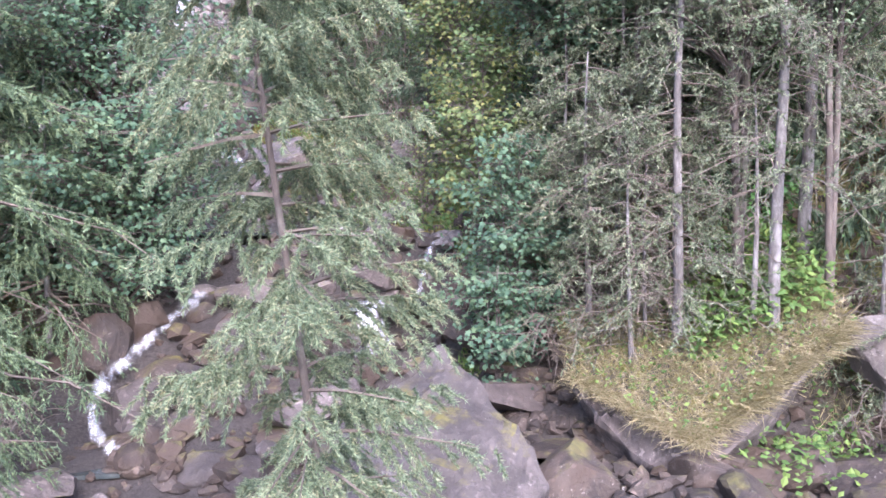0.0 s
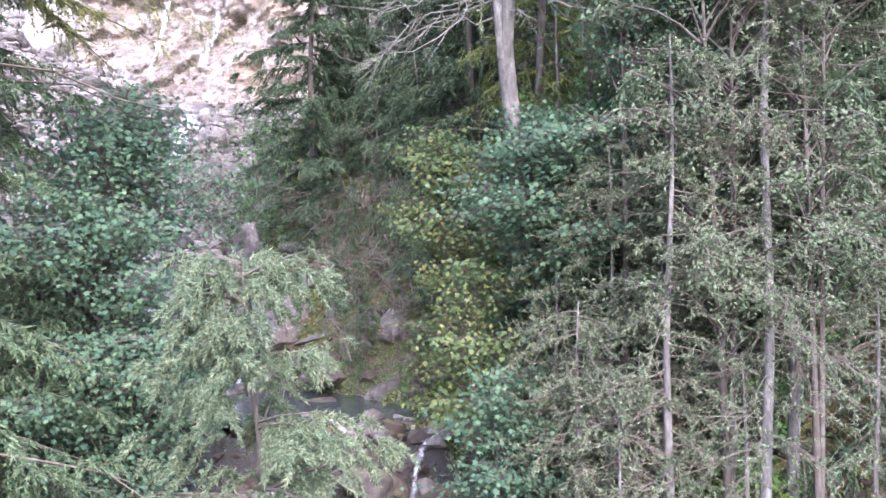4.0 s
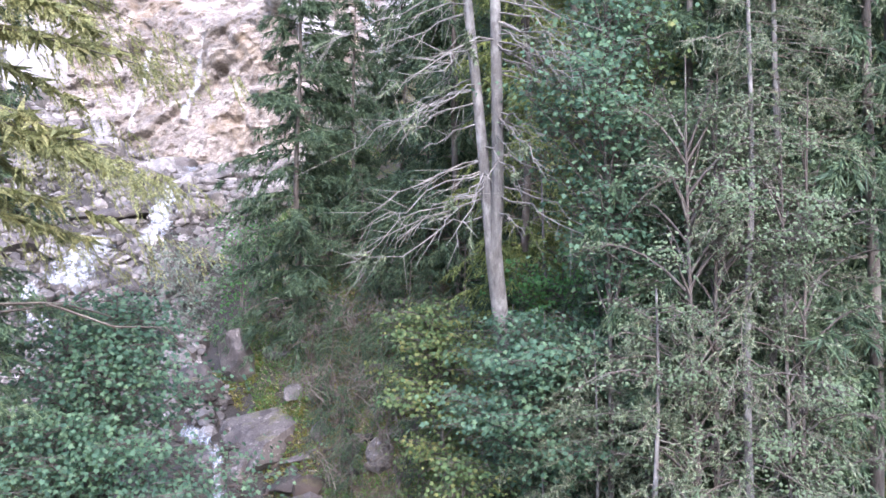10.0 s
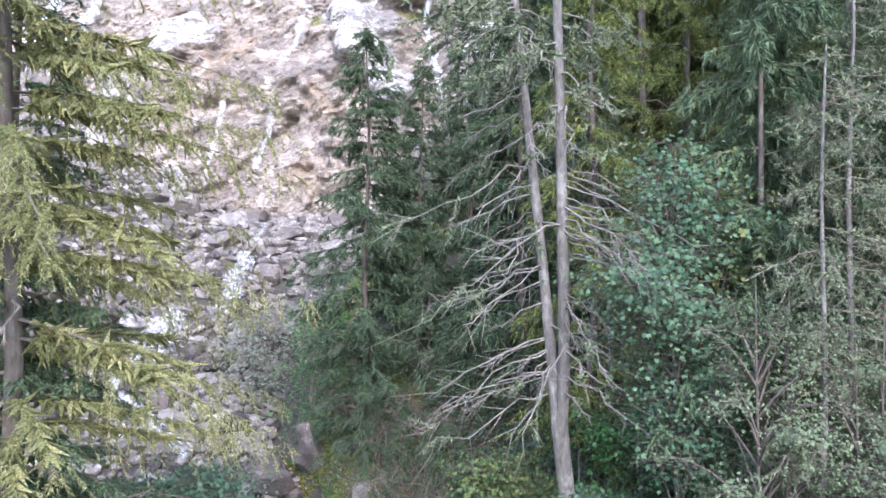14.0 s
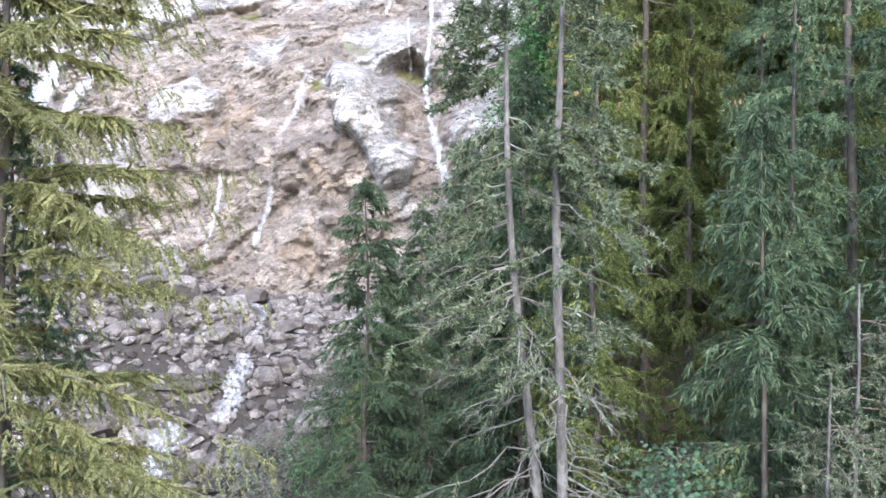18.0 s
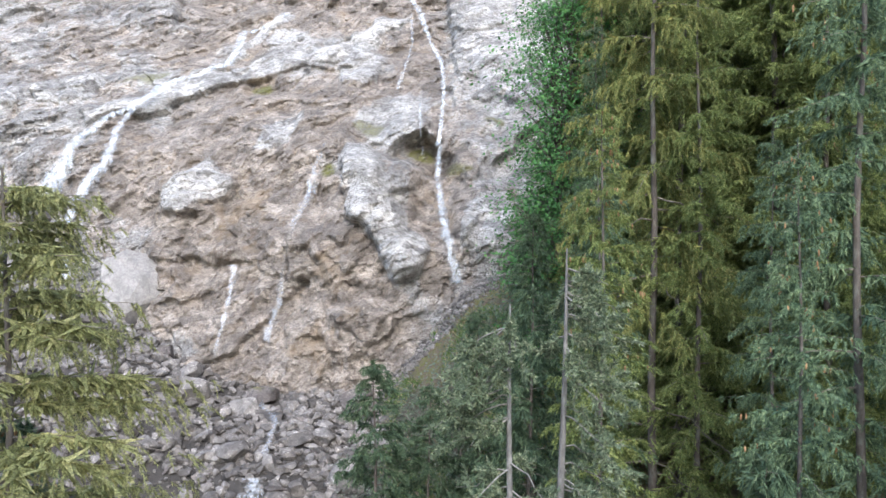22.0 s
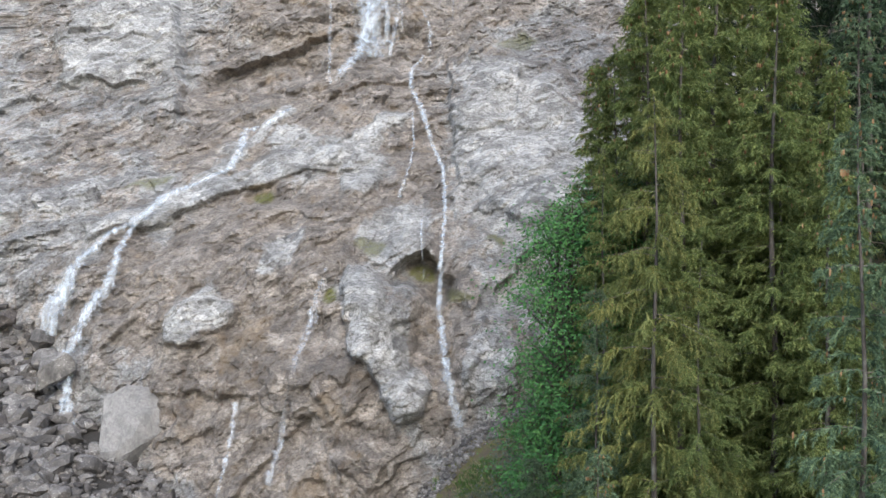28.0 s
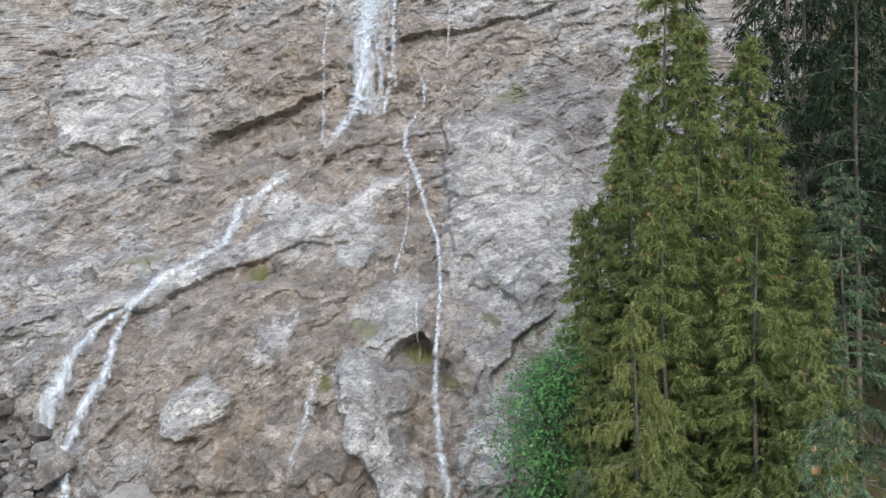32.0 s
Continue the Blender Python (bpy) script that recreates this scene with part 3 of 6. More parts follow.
def cliff_y(x, z):
    x, z = np.asarray(x, float), np.asarray(z, float)
    y = np.interp(z, CLIFF_Z, CLIFF_Y)
    y = y + np.clip(-x - 18, 0, 27) * 0.45 * np.clip((28 - z) / 10, 0, 1)
    y = y + bumps(x, z, CLIFF_FORMS, 0.45)
    for line, r, amp in BANDS:
        y = y + amp * np.sqrt(np.clip(1 - (band_near(x, z, line) / r) ** 2, 0, 1))
    for line, lip, deep, reach in LEDGES:
        lx, lz = np.array(line).T
        d = z - np.interp(x, lx, lz)
        ends = np.clip((x - lx[0]) / 1.2 + 0.5, 0, 1) * np.clip((lx[-1] - x) / 1.2 + 0.5, 0, 1)
        y = y + ends * np.where(d > 0, -lip * np.exp(-np.abs(d) / reach), deep * np.exp(-np.abs(d) / reach * 0.8))
    for line, step in CORNERS:
        lx, lz = np.array(line).T
        d = (x - np.interp(-z, -lz, lx)) * np.sign(step)
        ends = np.clip((lz[0] - z) / 2 + 0.3, 0, 1) * np.clip((z - lz[-1]) / 2 + 0.3, 0, 1)
        y = y + ends * abs(step) * np.where(d > 0, np.exp(-np.abs(d) / 2.2) * 0.6, -np.exp(-np.abs(d) / 3.0) * 0.4)
    return y


def facets(u, v, seed):
    """Broken faces: every point takes the tilt and depth of its nearest block."""
    i, j = np.floor(u).astype(np.int64), np.floor(v).astype(np.int64)
    best, out = np.full(u.shape, 9.0), np.zeros(u.shape)
    for a in (-1, 0, 1):
        for b in (-1, 0, 1):
            p, q = i + a, j + b
            du, dv = u - p - hash01(p, q, q * 0 + 1, seed), v - q - hash01(p, q, q * 0 + 2, seed)
            d = du * du + dv * dv
            val = (hash01(p, q, q * 0 + 3, seed) - 0.5) + du * (hash01(p, q, q * 0 + 4, seed) - 0.5) * 1.6 + dv * (hash01(p, q, q * 0 + 5, seed) - 0.3) * 1.6
            near = d < best
            best, out = np.where(near, d, best), np.where(near, val, out)
    return out


def worn(a, rounds):
    """Edges rounded by weather."""
    for _ in range(rounds):
        for k in (0, 1):
            b = np.moveaxis(a, k, 0).copy()
            b[1:-1] = (b[:-2] + 2 * b[1:-1] + b[2:]) / 4
            a = np.moveaxis(b, 0, k)
    return a


def build_cliff():
    xs = np.concatenate([np.arange(-85, -44, 1.5), np.arange(-44, 18, 0.125), np.arange(18, 85, 1.5)])
    zs = np.concatenate([np.arange(5, 58, 0.125), np.arange(58, 110, 1.5)])
    X, Z = np.meshgrid(xs, zs)
    wx, wz = X + 0.55 * fbm(X * 0.45, Z * 0.45, 0, 4, 61), Z + 0.55 * fbm(X * 0.45, Z * 0.45, 7, 4, 62)
    Y = cliff_y(wx, wz)
    brown = np.clip(bumps(wx, wz, STAINS, 0.7), 0, 1)
    grey = bumps(wx, wz, GREYS, 0.6)
    for line, r, amp in BANDS:
        grey = grey + 1.2 * np.clip((r * 1.15 - band_near(wx, wz, line)) / 0.5, 0, 1)
    grey = np.clip(grey, 0, 1)
    brown = brown * (1 - grey)
    dip = radians(20)
    bed = Z * np.cos(dip) - X * np.sin(dip) + 0.7 * fbm(X * 0.14, Z * 0.14, 3, 3, 21)
    a = radians(24)
    U, V = X * np.cos(a) + Z * np.sin(a), -X * np.sin(a) + Z * np.cos(a)
    U, V = U + 0.9 * fbm(X * 0.4, Z * 0.4, 2, 4, 63), V + 0.8 * fbm(X * 0.4, Z * 0.4, 9, 4, 64)
    Y = Y + 0.45 * fbm(X * 0.16, Z * 0.16, 4, 3, 33) + 0.5 * facets(U / 6.5, V / 3.6, 70) + 0.42 * facets(U / 2.6, V / 1.5, 71)
    Y = worn(Y, 1)
    rough = 0.6 + 0.4 * brown - 0.35 * grey
    lump = 0.3 * np.abs(fbm(X * 0.9, Z * 0.9, 6, 4, 35)) + 0.12 * fbm(X * 1.7, Z * 1.7, 2, 3, 36)
    Y = Y + rough * ((0.34 - 0.2 * brown) * facets(U / 1.15, V / 0.7, 72) + (0.2 - 0.1 * brown) * facets(U / 0.55, V / 0.36, 73)) - brown * lump
    ply = bed / 0.42 + 0.8 * fbm(X * 0.5, Z * 0.5, 0, 3, 5)
    Y = Y + (1 - 0.85 * brown) * np.clip(0.35 + 1.3 * fbm(X * 0.22, Z * 0.22, 1, 3, 41), 0, 1) * 0.16 * ((ply - np.floor(ply)) ** 2 - 0.4)
    Y = Y + (0.07 + 0.09 * brown) * fbm(X * 2.1, Z * 2.1, 0, 3, 31)
    me = mesh_arrays("cliff", np.stack([X, Y, Z], -1).reshape(-1, 3), grid_faces(len(xs), len(zs)), False)
    add_attr(me, "stain", brown.ravel())
    add_attr(me, "grey", grey.ravel())
    add_attr(me, "slate", np.clip(bumps(wx, wz, SLATE, 0.7), 0, 1).ravel())
    add_attr(me, "moss", np.clip(bumps(wx, wz, CLIFF_MOSS, 0.5), 0, 1).ravel())
    tagged(part("cliff", me, M["cliff"]), "grey and brown layered limestone cliff with wet stains", "cliff", kind="structure")

    def surface(x, z):
        i, j = int(np.clip(np.searchsorted(xs, x), 0, len(xs) - 1)), int(np.clip(np.searchsorted(zs, z), 0, len(zs) - 1))
        return float(Y[max(j - 2, 0):j + 3, max(i - 2, 0):i + 3].min())
    return surface


# ---- plants ----
def spruce_meshes(seed, height, spread, bare=0.15, density=1.0, tuft=0.13, droop=0.35, curve=0.0, dead=14, trunk_r=None, step=0.3, shape=0.8, target=24000, girth=0.22, core=0, hang=0.9, loose=0.36, tier=0.5, twig=1.0):
    """Trunk, living crown and dead lower boughs of a conifer standing at the origin."""
    rng = np.random.default_rng(seed)
    zs = np.linspace(-0.5, height, 16)
    bend = np.stack([curve * np.sin(zs / height * 2.4) + 0.04 * np.sin(zs * 0.8 + seed), 0.05 * np.sin(zs * 0.6 + seed * 2), zs], 1)
    r0 = trunk_r or height * 0.0105
    radii = r0 * np.clip(1 - zs / height, 0.02, 1) ** 0.8 + 0.006
    radii[0] *= 1.25
    tv, tf = tube(bend, radii, 8)
    trunk = mesh_arrays("trunk", tv, tf, True)
    at = lambda z: np.stack([np.interp(z, zs, bend[:, k]) for k in range(3)], -1)
    # living boughs
    hs = np.arange(bare * height, height * 0.985, step / density)
    hs = height * (bare + (0.985 - bare) * (1 - (1 - np.linspace(0, 1, len(hs))) ** 1.35))
    n_b = 5
    H = np.repeat(hs, n_b) + rng.uniform(-step, step, len(hs) * n_b) * tier
    H = np.clip(H, 0, height * 0.99)
    n = len(H)
    az = rng.uniform(0, 2 * np.pi, n)
    rel = (height - H) / height / (1 - bare)
    L = spread * np.clip(rel, 0.02, 1) ** shape * rng.uniform(0.72, 1.1, n) + 0.08
    out = np.stack([np.cos(az), np.sin(az), np.zeros(n)], 1)
    root = at(H)
    up0 = 0.4 - 0.5 * rel + rng.normal(0, 0.1, n)

    def bough(s, k):
        p = root[k] + out[k] * (L[k] * s)[:, None]
        p[:, 2] += L[k] * (up0[k] * s - droop * s * s * (1.3 - 0.62 * s))
        return p
    # twigs along the boughs
    per = np.maximum(4, (L / 0.09 * density)).astype(int)
    k = np.repeat(np.arange(n), per)
    s = rng.uniform(0.12, 1.0, len(k)) ** 0.8
    base = bough(s, k)
    side = np.cross(out[k], [0, 0, 1.0]) * rng.choice([-1, 1], len(k))[:, None]
    way = unit(out[k] * rng.uniform(0.2, 0.9, len(k))[:, None] + side * rng.uniform(0.15, 0.8, len(k))[:, None] + np.stack([0 * s, 0 * s, -hang * rng.uniform(0.25, 1.3, len(k))], 1))
    tl = np.clip(0.3 * L[k] * (1.15 - s) + 0.12 * min(spread, 1), 0.08, 0.6) * rng.uniform(0.6, 1.2, len(k)) * twig
    load = tl * (0.7 + 1.3 * (1 - rel[k]))
    m = np.maximum(1, rng.poisson(load * target / load.sum())).astype(int)
    q = np.repeat(np.arange(len(k)), m)
    u = rng.uniform(0, 1, len(q))
    b2 = base[q] + way[q] * (tl[q] * u)[:, None]
    b2[:, 2] -= 0.35 * tl[q] * u * u
    w2 = unit(way[q] - np.stack([0 * u, 0 * u, 0.5 * hang * u], 1) + loose * rng.normal(size=(len(q), 3)))
    v, f = blades(b2, w2, tuft * rng.uniform(0.6, 1.3, len(q)), tuft * girth, rng)
    crown = Soup()
    crown.add(v, f)
    if core:
        kk = rng.integers(0, n, core)
        ss = rng.uniform(0.08, 0.62, core)
        cb = bough(ss, kk)
        v, f = blades(cb, unit(out[kk] * 0.5 + 0.5 * rng.normal(size=(core, 3)) - [0, 0, 0.7]), np.clip(0.17 * L[kk], 0.08, 0.26), np.clip(0.05 * L[kk], 0.02, 0.075), rng)
        crown.add(v, f)
    # top shoot
    tb = np.stack([np.zeros(60), np.zeros(60), np.linspace(height * 0.95, height, 60)], 1)
    tb[:, :2] += at(np.full(60, height * 0.98))[:, :2]
    v, f = blades(tb, unit(rng.normal(size=(60, 3)) + [0, 0, 0.8]), tuft, tuft * 0.3, rng)
    crown.add(v, f)
    crown = crown.mesh("crown")
    boughs = Soup()
    for i in range(0, n, 2 if n < 200 else 4):
        ss = np.linspace(0, 0.9, 4)
        v, f = tube(bough(ss, np.full(4, i)), np.linspace(0.008 + 0.008 * L[i], 0.003, 4), 3)
        boughs.add(v, f)
    # dead boughs with bare twigs
    for i in range(dead):
        h = rng.uniform(0.06, max(bare * 1.35, 0.12)) * height
        a = rng.uniform(0, 2 * np.pi)
        ln = spread * rng.uniform(0.35, 0.95)
        o = np.array([np.cos(a), np.sin(a), 0])
        ss = np.linspace(0, 1, 6)
        p = at(np.full(6, h)) + o * (ln * ss)[:, None]
        p[:, 2] += ln * (rng.uniform(-0.2, 0.15) * ss - 0.35 * ss ** 2)
        p[1:] += rng.normal(0, 0.03 * ln, (5, 3))
        v, f = tube(p, np.linspace(0.02, 0.004, 6) * (0.6 + 0.25 * spread), 4)
        boughs.add(v, f)
        for j in range(6):
            t = rng.uniform(0.25, 0.98)
            b = np.array([np.interp(t, ss, p[:, c]) for c in range(3)])
            w = unit(o * 0.8 + rng.normal(0, 0.6, 3) + [0, 0, -0.3])
            l2 = ln * 0.35 * rng.uniform(0.4, 1.0) * (1.2 - t)
            pts = b + w * (l2 * np.linspace(0, 1, 3))[:, None]
            pts[2, 2] -= 0.1 * l2
            v, f = tube(pts, [0.007, 0.005, 0.002], 3)
            boughs.add(v, f)
    # hanging cones near the top
    cones = Soup()
    if height > 15:
        kk = rng.choice(np.flatnonzero(H > height * 0.72), 110)
        cp = bough(rng.uniform(0.35, 1.0, 110), kk)
        for p in cp:
            ln, r = rng.uniform(0.1, 0.15), 0.022
            v, f = tube(np.array([p, p - [0, 0, ln * 0.3], p - [0, 0, ln * 0.75], p - [0.01, 0, ln]]), [0.008, r, r * 0.9, 0.004], 4)
            cones.add(v, f)
    return trunk, crown, boughs.mesh("branches"), cones.mesh("cones") if height > 15 else None


def conifer(name, meshes, x, y, z, turn, scale, needles, label, bark="bark", group="", lean=(0, 0)):
    t = thing(name, x, y, z, label, "tree", group)
    t.rotation_euler = (radians(lean[0]), radians(lean[1]), radians(turn))
    t.scale = (scale,) * 3
    stem = part("trunk", meshes[0], M[bark], t)
    crown = part("crown", meshes[1], M[needles], t)
    tagged(part("branch", meshes[2], M["twig"], stem), kind="stuff")
    if meshes[3] and needles in ("green", "spruce"):
        tagged(part("cone", meshes[3], M["cone"], crown, "brown hanging cones"), kind="stuff")
    return t


def maple_leaf():
    ang = np.radians([-150, -118, -95, -60, -38, 0, 38, 60, 95, 118, 150])
    rad = np.array([0.28, 0.55, 0.42, 0.85, 0.48, 1.0, 0.48, 0.85, 0.42, 0.55, 0.28])
    pts = np.stack([rad * np.cos(ang) + 0.15, rad * np.sin(ang), -0.12 * rad ** 2], 1)
    v = np.concatenate([[[0, 0, 0.0]], pts])
    return v, np.array([[0, i, i + 1] for i in range(1, 11)])


def oval_leaf():
    v = np.array([[0, 0, 0], [0.5, 0.3, -0.04], [1, 0, -0.1], [0.5, -0.3, -0.04], [0.5, 0, 0.03]])
    return v, np.array([[0, 4, 1], [1, 4, 2], [2, 4, 3], [3, 4, 0]])


def place_leaves(soup, leaf, places, heading, normal, size, rng):
    lv, lf = leaf
    n = len(places)
    ny = unit(normal)
    x = unit(heading - (heading * ny).sum(1, keepdims=True) * ny)
    y = np.cross(ny, x)
    S = np.broadcast_to(size, n)[:, None, None]
    v = places[:, None] + S * (lv[None, :, :1] * x[:, None] + lv[None, :, 1:2] * y[:, None] + lv[None, :, 2:] * ny[:, None])
    f = lf[None] + (np.arange(n) * len(lv))[:, None, None]
    soup.add(v.reshape(-1, 3), f.reshape(-1, 3))


def broadleaf_meshes(seed, height, radius, low, clumps, per, leaf, size, trunk_r=0.06, flat=0.35, stems=1, lean=(0, 0), clump_r=0.45, arch=0.0, more=1.0):
    """Trunk with limbs, and a crown of leaf sprays laid out in layers, for a tree at the origin."""
    rng = np.random.default_rng(seed)
    wood, crown = Soup(), Soup()
    tops = []
    for s in range(stems):
        a = rng.uniform(0, 6.28)
        t = np.linspace(0, 1, 9)
        off = 0.18 * radius * (stems > 1)
        p = np.stack([lean[0] * t ** 1.5 + off * np.cos(a) * t + 0.04 * np.sin(5 * t + s), lean[1] * t ** 1.5 + off * np.sin(a) * t, -0.3 + (height * 0.95 + 0.3) * t], 1)
        v, f = tube(p, trunk_r * (1 - 0.88 * t), 7)
        wood.add(v, f)
        tops.append(p)
    for c in range(clumps):
        p = tops[c % stems]
        hz = rng.uniform(low, 1.0)
        env = radius * np.sqrt(np.clip(1 - ((hz - low) / (1 - low) * 2 - 0.85) ** 2 / 1.45, 0.05, 1))
        a = rng.uniform(0, 6.28)
        r = env * rng.uniform(0.25, 1.05)
        zr = np.clip(hz - 0.25 * r / height - 0.1, 0.08, 0.95)
        root = np.array([np.interp(zr, np.linspace(0, 1, 9), p[:, k]) for k in range(3)])
        axis0 = np.array([np.interp(hz, np.linspace(0, 1, 9), p[:, k]) for k in range(3)])
        end = axis0 + [r * np.cos(a), r * np.sin(a), -arch * r]
        mid = (root + end) / 2 + [0, 0, 0.12 * r + arch * r * 0.5] + rng.normal(0, 0.08, 3)
        tt = np.linspace(0, 1, 6)[:, None]
        path = (1 - tt) ** 2 * root + 2 * tt * (1 - tt) * mid + tt ** 2 * end
        v, f = tube(path, np.linspace(trunk_r * 0.35, 0.004, 6), 4)
        wood.add(v, f)
        n = max(4, int(per * more * rng.uniform(0.6, 1.4)))
        u = rng.uniform(0.35, 1.08, n)
        along = (1 - u[:, None]) ** 2 * root + 2 * u[:, None] * (1 - u[:, None]) * mid + u[:, None] ** 2 * end
        o = rng.normal(size=(n, 3)) * [1, 1, flat] * clump_r * 0.55
        pl = along + o
        outw = np.array([np.cos(a), np.sin(a), 0])
        head = unit(outw + 0.8 * rng.normal(size=(n, 3)) + [0, 0, -0.3])
        nor = unit(np.array([0, -0.15, 0.75]) + 0.5 * outw + 0.5 * rng.normal(size=(n, 3)))
        place_leaves(crown, leaf, pl, head, nor, size * rng.uniform(0.6, 1.2, n), rng)
        for j in range(0, n, 6 if size < 0.115 else 9):
            v, f = tube(np.stack([along[j], pl[j]]), [0.006, 0.002], 3)
            wood.add(v, f)
    return wood.mesh("trunk", True), crown.mesh("crown")


def broadleaf(name, meshes, x, y, z, turn, leaves, label, bark="bark_dark", group="", category="tree"):
    t = thing(name, x, y, z, label, category, group)
    t.rotation_euler = (0, 0, radians(turn))
    part("trunk", meshes[0], M[bark], t)
    part("crown", meshes[1], M[leaves], t)
    return t


# ---- stones ----
def rock_mesh(seed, flat=0.7, cuts=11, detail=3, rough=0.07):
    """A broken boulder: a ball cut by planes, its edges worn."""
    rng = np.random.default_rng(seed)
    bm = bmesh.new()
    bmesh.ops.create_icosphere(bm, subdivisions=detail, radius=1.0)
    co = np.array([v.co[:] for v in bm.verts])
    for c in range(cuts):
        n = unit(rng.normal(size=3))
        d = rng.uniform(0.45, 0.78)
        over = co @ n - d
        co = co - np.clip(over, 0, None)[:, None] * n * 0.96
    co *= [1.0, rng.uniform(0.7, 1.0), flat * rng.uniform(0.8, 1.1)]
    w = fbm(co[:, 0] * 1.7 + seed, co[:, 1] * 1.7, co[:, 2] * 1.7, 4, seed)
    co *= (1 + rough * w)[:, None]
    for v, c in zip(bm.verts, co):
        v.co = c
    me = bpy.data.meshes.new("rock")
    bm.to_mesh(me)
    bm.free()
    return me


def slab_rock(name, outline, thick, tilt, material, label, seed, cuts=4, rough=0.05):
    """A broad broken slab with the given upper outline, thick at its edges."""
    rng = np.random.default_rng(seed)
    bm = bmesh.new()
    mid = Vector(np.mean(outline, axis=0))
    top = [bm.verts.new(Vector(p) - mid) for p in outline]
    low = [bm.verts.new((Vector(p) - mid) * 0.82 + Vector(tilt) * thick) for p in outline]
    n = len(top)
    bm.faces.new(top)
    bm.faces.new(low[::-1])
    for i in range(n):
        bm.faces.new((top[i], low[i], low[(i + 1) % n], top[(i + 1) % n]))
    bmesh.ops.triangulate(bm, faces=bm.faces[:])
    for _ in range(cuts):
        bmesh.ops.subdivide_edges(bm, edges=bm.edges[:], cuts=1, use_grid_fill=True)
        bmesh.ops.triangulate(bm, faces=[f for f in bm.faces if len(f.verts) > 3])
    for _ in range(2):
        bmesh.ops.smooth_vert(bm, verts=bm.verts[:], factor=0.4, use_axis_x=True, use_axis_y=True, use_axis_z=True)
    bmesh.ops.recalc_face_normals(bm, faces=bm.faces[:])
    bm.normal_update()
    co = np.array([v.co[:] for v in bm.verts])
    w = fbm(co[:, 0] * 1.3, co[:, 1] * 1.3, co[:, 2] * 1.3, 4, seed) * rough * 2 + 0.04 * facets(co[:, 0] * 2.2, co[:, 1] * 2.2 + co[:, 2] * 2, seed)
    for v, d in zip(bm.verts, w):
        v.co += v.normal * float(d)
    ob = part(name, bm, M[material])
    ob.location = mid
    return tagged(ob, label, "boulder")


def sheet(name, path, material, label, bulge=0.06, across=7, category="waterfall", steps=6):
    """Running water along a path of x, y, z and width: a thin body, thickest in the middle."""
    path = np.asarray(path, float)
    t = np.arange(len(path))
    tt = np.linspace(0, len(path) - 1, (len(path) - 1) * steps + 1)
    p = np.stack([np.interp(tt, t, path[:, k]) for k in range(4)], 1)
    for _ in range(6):
        p[1:-1] = (p[:-2] + 2 * p[1:-1] + p[2:]) / 4
    d = unit(np.gradient(p[:, :3], axis=0))
    side = unit(np.cross(d, np.array([0.0, -1.0, 0.35])))
    out = unit(np.cross(side, d))
    out = out * np.sign(-out[:, 1:2] + 0.5 * out[:, 2:] + 1e-6)
    s = np.linspace(-1, 1, across)
    wob = 0.12 * vnoise(np.arange(len(p)) * 0.5, 0, 0, len(name))
    v = p[:, None, :3] + side[:, None] * ((s[None] + wob[:, None]) * p[:, 3:4] / 2)[..., None] + out[:, None] * (bulge * (1 - s ** 2))[None, :, None]
    back = v - out[:, None] * 0.03
    n = len(p) * across
    f = grid_faces(across, len(p))
    me = mesh_arrays(name, np.concatenate([v.reshape(-1, 3), back.reshape(-1, 3)]), np.concatenate([f, f[:, ::-1] + n]), True)
    body = np.tile(0.46 - 0.5 * np.abs(s) ** 1.6, len(p))
    add_attr(me, "body", np.concatenate([body, body]))
    return tagged(part(name, me, M[material]), label, category)


def pool(name, outline, label, step=0.2):
    """A level pool that reaches a little into its banks."""
    bm = bmesh.new()
    vs = [bm.verts.new(p) for p in outline]
    bm.faces.new(vs)
    low = [bm.verts.new((x, y, z - 0.05)) for x, y, z in outline]
    for i in range(len(vs)):
        j = (i + 1) % len(vs)
        bm.faces.new((vs[i], low[i], low[j], vs[j]))
    bmesh.ops.recalc_face_normals(bm, faces=bm.faces[:])
    return tagged(part(name, bm, M["pool"]), label, "water", kind="structure")


# ---- build: land ----
build_ground()
on_cliff = build_cliff()


def cliff_path(rows, lift=0.3):
    rows = np.array(rows, float)
    tt = np.linspace(0, len(rows) - 1, 4 * len(rows))
    x, z, w = (np.interp(tt, np.arange(len(rows)), rows[:, k]) for k in range(3))
    y = np.array([on_cliff(*q) for q in zip(x, z)])
    y = np.array([y[max(i - 1, 0):i + 2].min() for i in range(len(y))])
    for _ in range(2):
        y[1:-1] = np.minimum(y[1:-1], (y[:-2] + 2 * y[1:-1] + y[2:]) / 4)
    return list(zip(x, y - lift, z, w * 1.2))


# ---- build: water on the cliff ----
sheet("waterfall", cliff_path([(-10.0, 58, 2.6), (-10.2, 52.8, 2.3), (-10.4, 46.6, 1.9), (-10.8, 42.9, 1.5), (-11.9, 40.0, 0.8)], 0.6), "veil", "tall white waterfall dropping down the grey cliff")
sheet("waterfall", cliff_path([(-10.0, 58, 7.6), (-9.8, 50.0, 6.6), (-9.4, 46.0, 6.0), (-9.6, 43.4, 3.4)], 0.45), "mist", "thin transparent veil of water round the tall fall")
sheet("waterfall", cliff_path([(-13.9, 58, 0.45), (-13.9, 50.1, 0.4), (-13.3, 43.6, 0.4), (-12.4, 39.7, 0.5)], 0.5), "fall_thin", "narrow strand of water at the edge of the waterfall")
